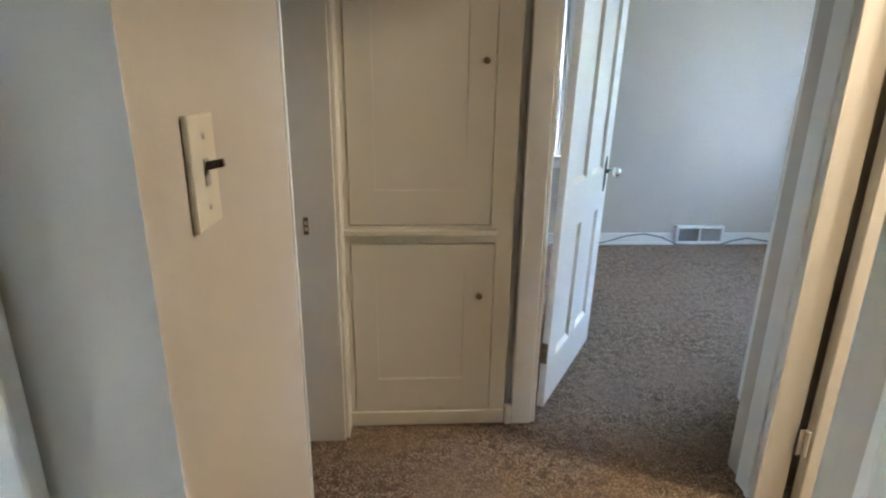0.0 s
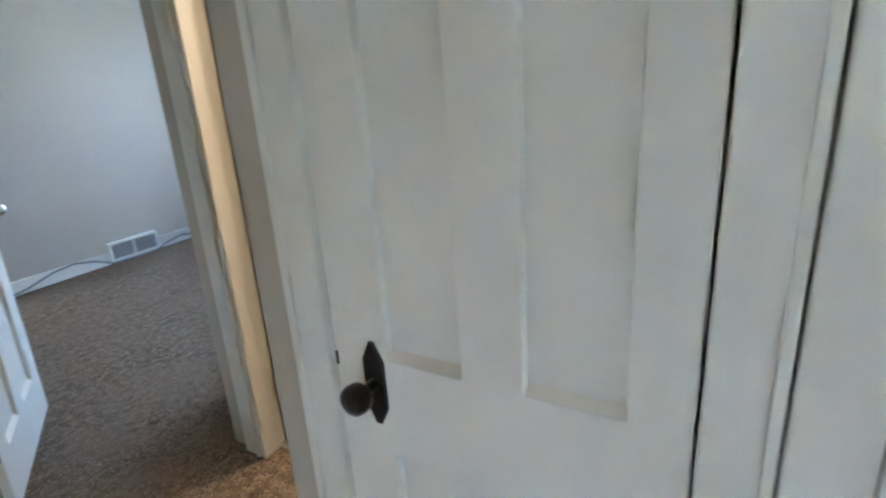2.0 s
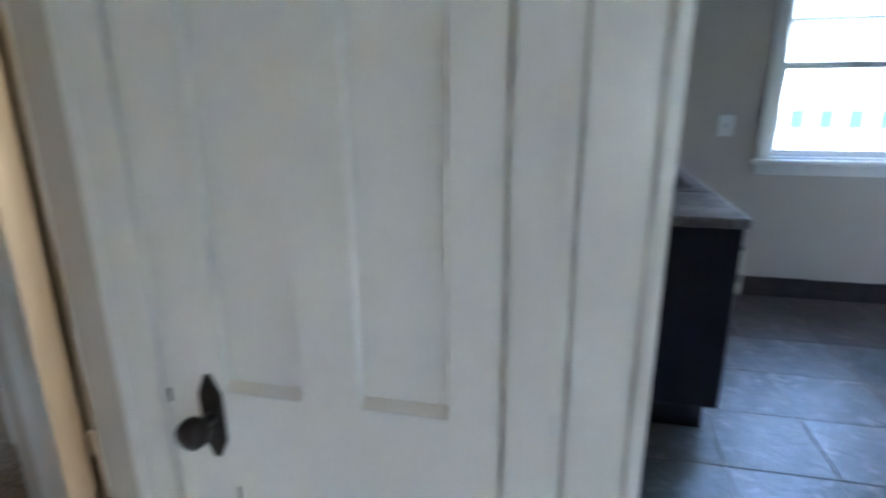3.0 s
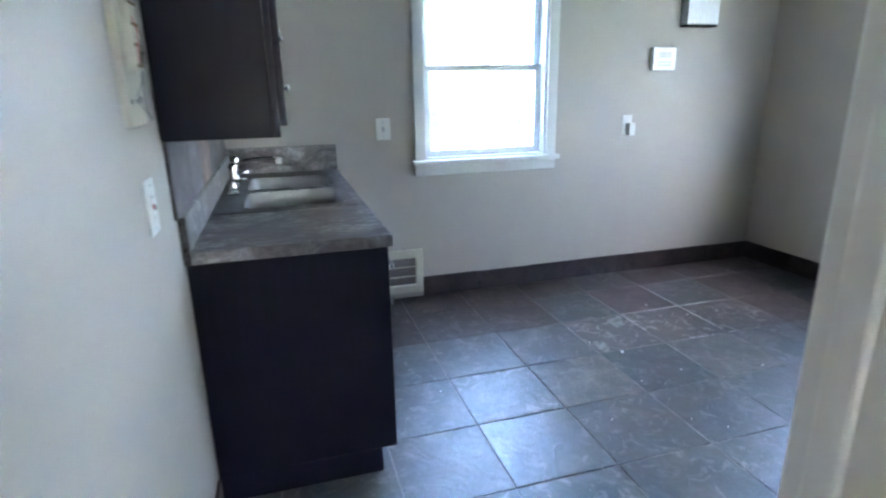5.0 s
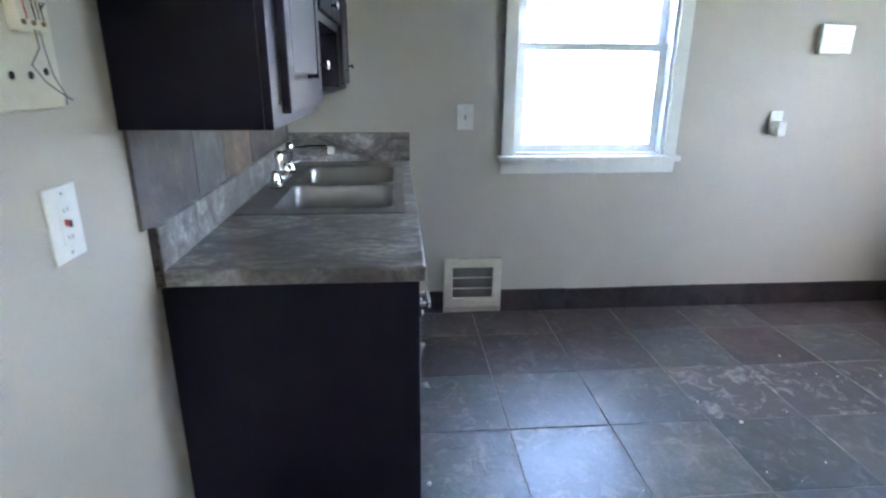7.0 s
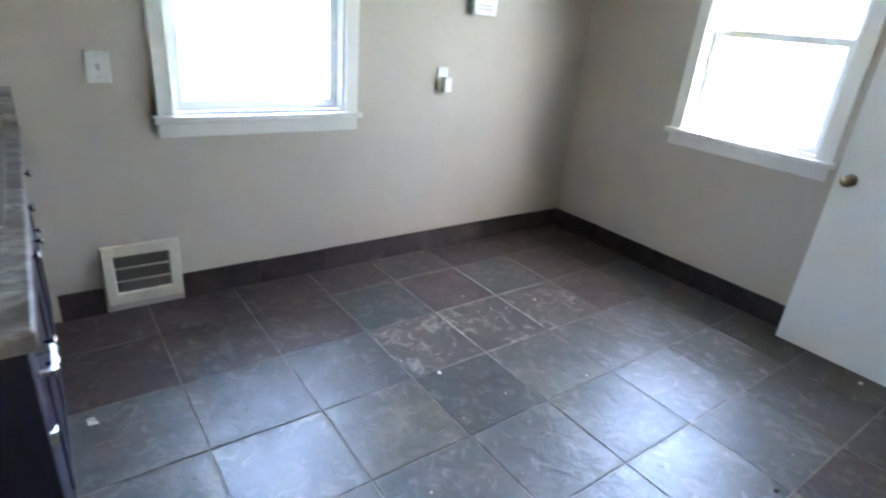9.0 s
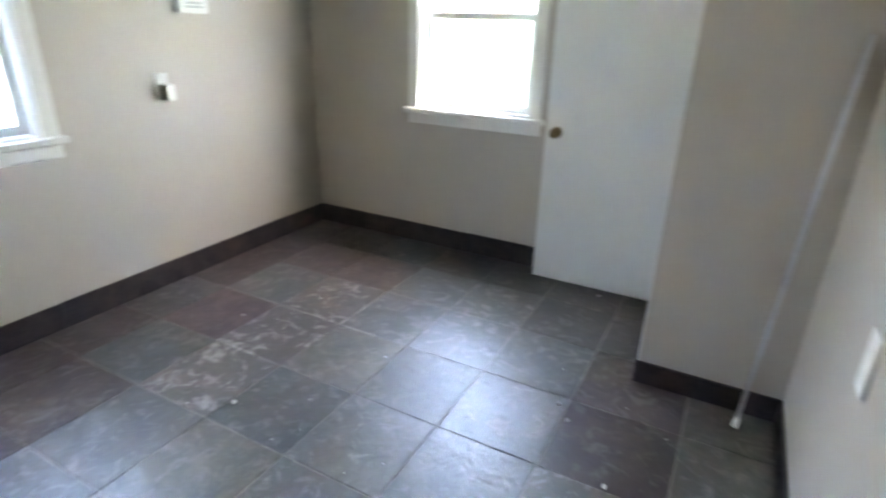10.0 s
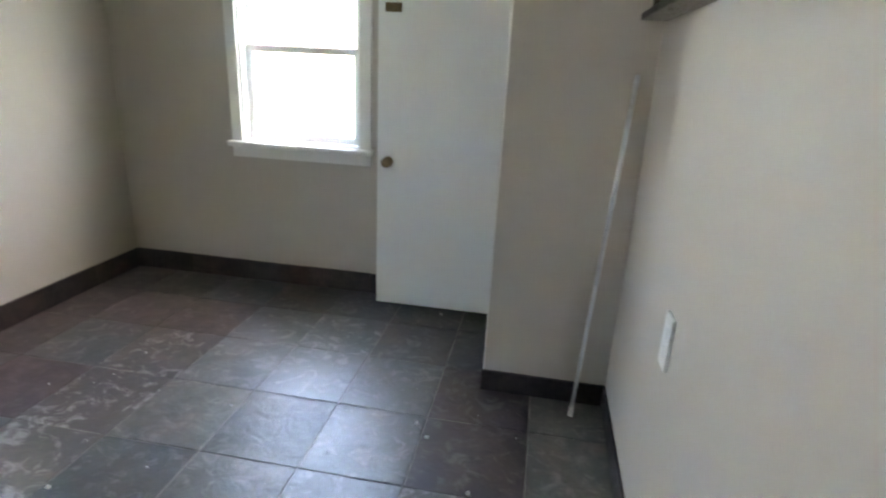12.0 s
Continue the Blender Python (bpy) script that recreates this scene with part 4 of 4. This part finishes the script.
# things fixed high on the doorway wall
hbox = thing("wall_box", pose(4.0, -2.68, 1.875, 0, 0, -90), "white box mounted high on the kitchen wall", "wall box")
box_part("housing", hbox, PLASTIC, -0.13, 0.13, -0.075, 0.0, -0.10, 0.12, 0.006)
# black strip: the shade below the housing, built as a part
box_part("base", hbox, DARK, -0.125, 0.125, -0.072, -0.002, -0.112, -0.1005, 0.002, "black strip drawn for the shade under the box")
chime = thing("door_chime", pose(-0.12, 1.60, 1.515, 0, 0, 90), "small white plastic fitting above the light switch", "door chime")
box_part("housing", chime, PLASTIC, -0.042, 0.042, -0.030, 0.0, -0.058, 0.075, 0.006)
# thin dark strip along the underside of the housing
box_part("dark_strip", chime, VENTDARK, -0.034, 0.034, -0.027, -0.003, -0.0615, -0.0585, 0.0)
ws = thing("wall_shelf", pose(0, 0, 0), "narrow dark wooden shelf high on the wall", "shelf")
box_part("board", ws, BROWN, 0.8605, 0.955, -2.36, -1.72, 1.640, 1.664, 0.003)
for yy in (-2.30, -1.78):
    box_part("support", ws, BROWN, 0.8605, 0.93, yy - 0.01, yy + 0.01, 1.6645, 1.73, 0.002)

# baseboards
bb = tagged(new("baseboard_bedroom", None), "white painted bedroom baseboard", "baseboard", kind="structure")
for x0, x1 in ((-0.12, 2.367), (2.783, 3.7)):
    box_part("board", bb, TRIM, x0, x1, 5.035, 5.0495, 0.0, 0.10, 0.004)
    box_part("shoe", bb, TRIM, x0, x1, 5.022, 5.0345, 0.0, 0.022, 0.004)
cab = thing("cable", pose(0, 0, 0), "loose grey cable lying along the bedroom baseboard", "cable")
bm = bmesh.new()
tube(bm, [(1.3, 5.0, 0.012), (1.55, 4.99, 0.012), (1.75, 5.0, 0.03), (1.95, 5.012, 0.085), (2.1, 5.012, 0.10), (2.25, 5.005, 0.07), (2.36, 4.98, 0.02), (2.5, 4.975, 0.012), (2.75, 4.98, 0.012), (2.86, 5.0, 0.04), (3.0, 5.012, 0.06), (3.2, 5.0, 0.03), (3.5, 4.99, 0.012)], 0.007, 8)
part("lead", bm, CABLE, cab, smooth=True)

# bathroom lamp: the warm light on the bathroom casing and the hall wall
lamp = thing("ceiling_lamp", pose(2.0, 1.72, HEIGHT), "small warm bathroom ceiling lamp", "lamp")
bm = bmesh.new()
lathe(bm, [(0.09, -0.001), (0.09, -0.03), (0.06, -0.035)], None, 20)
part("base", bm, BRASS, lamp, smooth=True)
ld = bpy.data.lights.new("bulb", "POINT")
ld.energy, ld.color, ld.shadow_soft_size = 1.2, (1.0, 0.82, 0.61), 0.06
lo = new("bulb", ld)
lo.location = (2.0, 1.72, HEIGHT - 0.15)

# ---- outside ----
bm = bmesh.new()
box(bm, -400, 400, -400, 400, -1.2, -0.9)
tagged(finish("ground", bm, GRASS), "lawn around the house", "ground", kind="structure")

garage = thing("garage", pose(7.55, -2.2, -0.9), "white garage with a row of door windows", "garage")
bm = bmesh.new()
box(bm, 0.0, 6.0, -4.5, 4.5, 0.0, 3.0)
part("wall", bm, SIDING, garage)
bm = bmesh.new()
v = [bm.verts.new(p) for p in ((-0.3, -4.9, 3.0), (6.3, -4.9, 3.0), (3.0, -4.9, 4.5), (-0.3, 4.9, 3.0), (6.3, 4.9, 3.0), (3.0, 4.9, 4.5))]
for f in ((0, 1, 2), (3, 5, 4), (0, 2, 5, 3), (1, 4, 5, 2), (0, 3, 4, 1)):
    bm.faces.new([v[i] for i in f])
part("roof", bm, ROOFING, garage)
gd = box_part("garage_door", garage, VINYL, -0.05, -0.001, -1.75, 1.15, 0.0, 2.2, 0.01)
for k in range(8):
    y = -1.50 + k * 0.31
    box_part("window", gd, GARAGEGLASS, -0.06, -0.0505, y, y + 0.19, 1.80, 2.01, 0.004)

house = thing("brick_house", pose(-1, 9.5, -0.9), "red brick neighbour house", "house")
bm = bmesh.new()
box(bm, -7, 9, 0.06, 6, 0, 5.5)
part("wall", bm, MORTAR, house)
bm = bmesh.new()
random.seed(4)
for row in range(56):
    xx = -4.2 + (0.11 if row % 2 else 0)
    while xx < 5.4:
        dy = random.uniform(0, 0.006)
        box(bm, xx, xx + 0.205, 0.0 + dy, 0.0595, row * 0.075, row * 0.075 + 0.065)
        xx += 0.217
tagged(part("brickwork", bm, BRICK, house, "courses of red brick"), kind="stuff")
bm = bmesh.new()
v = [bm.verts.new(p) for p in ((-7.4, -0.4, 5.5), (9.4, -0.4, 5.5), (9.4, 6.4, 5.5), (-7.4, 6.4, 5.5), (-7.4, 3, 8), (9.4, 3, 8))]
for f in ((0, 1, 5, 4), (2, 3, 4, 5), (1, 2, 5), (3, 0, 4), (0, 3, 2, 1)):
    bm.faces.new([v[i] for i in f])
part("roof", bm, ROOFING, house)


def tree(name, x, y, h, r, seed):
    rnd = random.Random(seed)
    t = thing(name, pose(x, y, -0.9), "leafy green tree beside the house", "tree", "trees")
    bm = bmesh.new()
    tube(bm, [(0, 0, 0), (0.05, 0.02, h * 0.3), (0, 0.06, h * 0.6), (0.04, 0, h * 0.85)], 0.13, 10)
    for k in range(7):
        a = k * 0.9 + rnd.random()
        z = h * rnd.uniform(0.35, 0.7)
        tube(bm, [(0, 0, z), (0.4 * math.cos(a), 0.4 * math.sin(a), z + 0.35), (r * 0.8 * math.cos(a), r * 0.8 * math.sin(a), z + 0.8)], 0.04, 6)
    part("trunk", bm, BARK, t, smooth=True)
    bm = bmesh.new()
    for k in range(2600):
        d = Vector((rnd.gauss(0, 1), rnd.gauss(0, 1), rnd.gauss(0, 1))).normalized() * r * rnd.uniform(0.35, 1.0) ** 0.6
        c = Vector((0, 0, h * 0.68)) + Vector((d.x, d.y, d.z * 0.8))
        u = Vector((rnd.gauss(0, 1), rnd.gauss(0, 1), rnd.gauss(0, 1))).normalized()
        w = u.orthogonal().normalized()
        s = rnd.uniform(0.05, 0.10)
        bm.faces.new([bm.verts.new(c + u * s), bm.verts.new(c + w * s * 0.5), bm.verts.new(c - u * s), bm.verts.new(c - w * s * 0.5)])
    part("crown", bm, LEAF, t)
    return t


tree("tree", 1.35, 7.6, 4.2, 1.2, 1)
tree("tree", -1.5, 7.4, 4.6, 1.3, 2)

# ---- slate floor and skirting, piece by piece ----
floor = tagged(new("floor_kitchen"), "slate tile kitchen floor in grey, green and rust", "floor", kind="structure")
bm = bmesh.new()
box(bm, 0.811, 4.0, -3.4, 0.526, -0.03, -0.0016)
part("grout_bed", bm, GROUT, floor, "grey grout")
GX = (0.765, 1.190, 1.625, 2.034, 2.439, 2.846, 3.270, 3.685, 4.10)
GY = (0.735, 0.325, -0.085, -0.477, -0.893, -1.320, -1.732, -2.160, -2.596, -3.010, -3.42)


def tile_mesh(seed):
    """One cleft slate with a ragged bevelled edge, one unit wide; it is scaled to its place."""
    rnd = random.Random(seed)
    bm = bmesh.new()
    k = 5
    out = []
    for s in range(4):
        for q in range(k):
            u = q / k - 0.5
            j = rnd.uniform(-0.006, 0.002) if q else 0.0
            p = [(u, -0.5 - j), (0.5 + j, u), (-u, 0.5 + j), (-0.5 - j, -u)][s]
            out.append(p)
    lo = [bm.verts.new((x, y, -0.012)) for x, y in out]
    up = [bm.verts.new((x, y, -0.0016 + rnd.uniform(-0.0004, 0.0004))) for x, y in out]
    ti = [bm.verts.new((x * 0.991, y * 0.991, rnd.uniform(-0.0006, 0.0006))) for x, y in out]
    n = len(out)
    for a, b in ((lo, up), (up, ti)):
        for q in range(n):
            bm.faces.new((a[q], a[(q + 1) % n], b[(q + 1) % n], b[q]))
    bm.faces.new(ti)
    me = bpy.data.meshes.new("tile")
    bm.to_mesh(me)
    bm.free()
    return me


TILES = {}
for code, stone in SLATES.items():
    for s in range(4):
        TILES[code, s] = tile_mesh(s)
        TILES[code, s].materials.append(stone)
# stones of the floor, column by column from the doorway wall, each from the counter wall southwards
PATTERN = ("BDBBBDOODD", "BBDBBRPPDD", "BBSSBSSBDD", "BBBSBBGSSD", "BBBSOGOBBD", "PPBBBRMRPG", "PPPPPGKGPD", "PPPPPPDPPP")
trnd = random.Random(11)
for i in range(len(GX) - 1):
    for j in range(len(GY) - 1):
        x0, x1, y1, y0 = max(GX[i], 0.812), min(GX[i + 1], 3.999), min(GY[j], 0.525), max(GY[j + 1], -3.399)
        g = 0.0016
        ob = new("tile", TILES[PATTERN[i][j], trnd.randrange(4)])
        ob.parent = floor
        ob.matrix_basis = Matrix.LocRotScale(((x0 + x1) / 2, (y0 + y1) / 2, trnd.uniform(0.0010, 0.0018)),
                                             Euler((trnd.uniform(-0.002, 0.002), trnd.uniform(-0.002, 0.002), 0)), (x1 - x0 - 2 * g, y1 - y0 - 2 * g, 1))

skirt = tagged(new("baseboard_kitchen"), "dark slate tile skirting round the kitchen", "baseboard", kind="structure")
runs = ((4.0, -0.65, 4.0, -3.4, 0.134, (-1, 0)), (4.0, -3.4, 1.415, -3.4, 0.134, (0, 1)), (1.427, -2.445, 0.86, -2.445, 0.105, (0, 1)), (0.86, -2.432, 0.86, -0.364, 0.105, (1, 0)), (4.0, -0.306, 4.0, -0.12, 0.134, (-1, 0)),
        (0.882, 0.526, 2.27, 0.526, 0.105, (0, -1)))
srnd = random.Random(6)
unit = bmesh.new()
box(unit, 0, 1, 0, 1, 0, 1)
bmesh.ops.recalc_face_normals(unit, faces=unit.faces)
unit_mesh = bpy.data.meshes.new("skirting_tile")
unit.to_mesh(unit_mesh)
unit.free()
unit_mesh.materials.append(SLATE_DARK)
for xa, ya, xb, yb, h, nrm in runs:
    length = math.hypot(xb - xa, yb - ya)
    n = max(1, round(length / 0.42))
    for k in range(n):
        s0, s1 = k / n, (k + 1) / n
        p0, p1 = Vector((xa, ya)).lerp(Vector((xb, yb)), s0), Vector((xa, ya)).lerp(Vector((xb, yb)), s1)
        d = (p1 - p0).normalized()
        p0, p1 = p0 + d * 0.001, p1 - d * 0.001
        q0, q1 = p0 + Vector(nrm) * 0.0005, p1 + Vector(nrm) * (0.011 + srnd.uniform(-0.001, 0.001))
        ob = new("skirting_tile", unit_mesh)
        ob.parent = skirt
        ob.matrix_basis = Matrix.LocRotScale((min(q0.x, q1.x), min(q0.y, q1.y), 0.001), None, (abs(q1.x - q0.x), abs(q1.y - q0.y), h + srnd.uniform(-0.003, 0.003)))

# slate splash behind the counter
splash = thing("backsplash", pose(0, 0, 0), "slate tile backsplash under the wall cabinets", "backsplash")
for k, (x0, x1) in enumerate(((2.225, 2.592), (2.596, 2.86), (2.864, 3.20), (3.204, 3.56), (3.564, 3.975))):
    ob = new("tile", unit_mesh.copy())
    ob.data.materials[0] = SPLASH[(0, 1, 2, 0, 0)[k]]
    ob.parent = splash
    ob.matrix_basis = Matrix.LocRotScale((x0, 0.516, 1.0215), None, (x1 - x0, 0.0095, 0.222))

# crumbs of plaster on the slate
crumbs = thing("debris", pose(0, 0, 0), "small white plaster crumbs scattered on the slate floor", "debris", "", "stuff")
bm = bmesh.new()
crnd = random.Random(8)
for k in range(26):
    cx, cy = crnd.uniform(1.2, 3.4), crnd.uniform(-2.4, -0.3)
    s = crnd.uniform(0.002, 0.005)
    bmesh.ops.create_icosphere(bm, subdivisions=1, radius=s, matrix=pose(cx, cy, 0.002 + s * 0.3, crnd.uniform(0, 90), crnd.uniform(0, 90), 0))
for cx, cy in ((1.60, -2.02), (1.66, -2.10), (1.39, -1.75), (2.82, -1.44), (2.56, -0.14), (1.76, -3.19)):
    bmesh.ops.create_icosphere(bm, subdivisions=1, radius=0.009, matrix=pose(cx, cy, 0.005, 20, 40, 0))
part("crumbs", bm, PLASTIC, crumbs)
chip = thing("plaster_chip", pose(3.19, -0.16, 0.0, 0, 0, 25), "broken white plaster chip on the slate floor", "debris")
bm = bmesh.new()
lo = [bm.verts.new(p) for p in ((-0.026, -0.012, 0.002), (0.012, -0.017, 0.002), (0.027, 0.006, 0.002), (-0.008, 0.018, 0.002))]
up = [bm.verts.new((v.co.x * 0.7, v.co.y * 0.7, h)) for v, h in zip(lo, (0.010, 0.017, 0.012, 0.019))]
bm.faces.new(lo[::-1])
bm.faces.new(up)
for k in range(4):
    bm.faces.new((lo[k], lo[(k + 1) % 4], up[(k + 1) % 4], up[k]))
part("chip", bm, PLASTIC, chip, bevel=0.001)
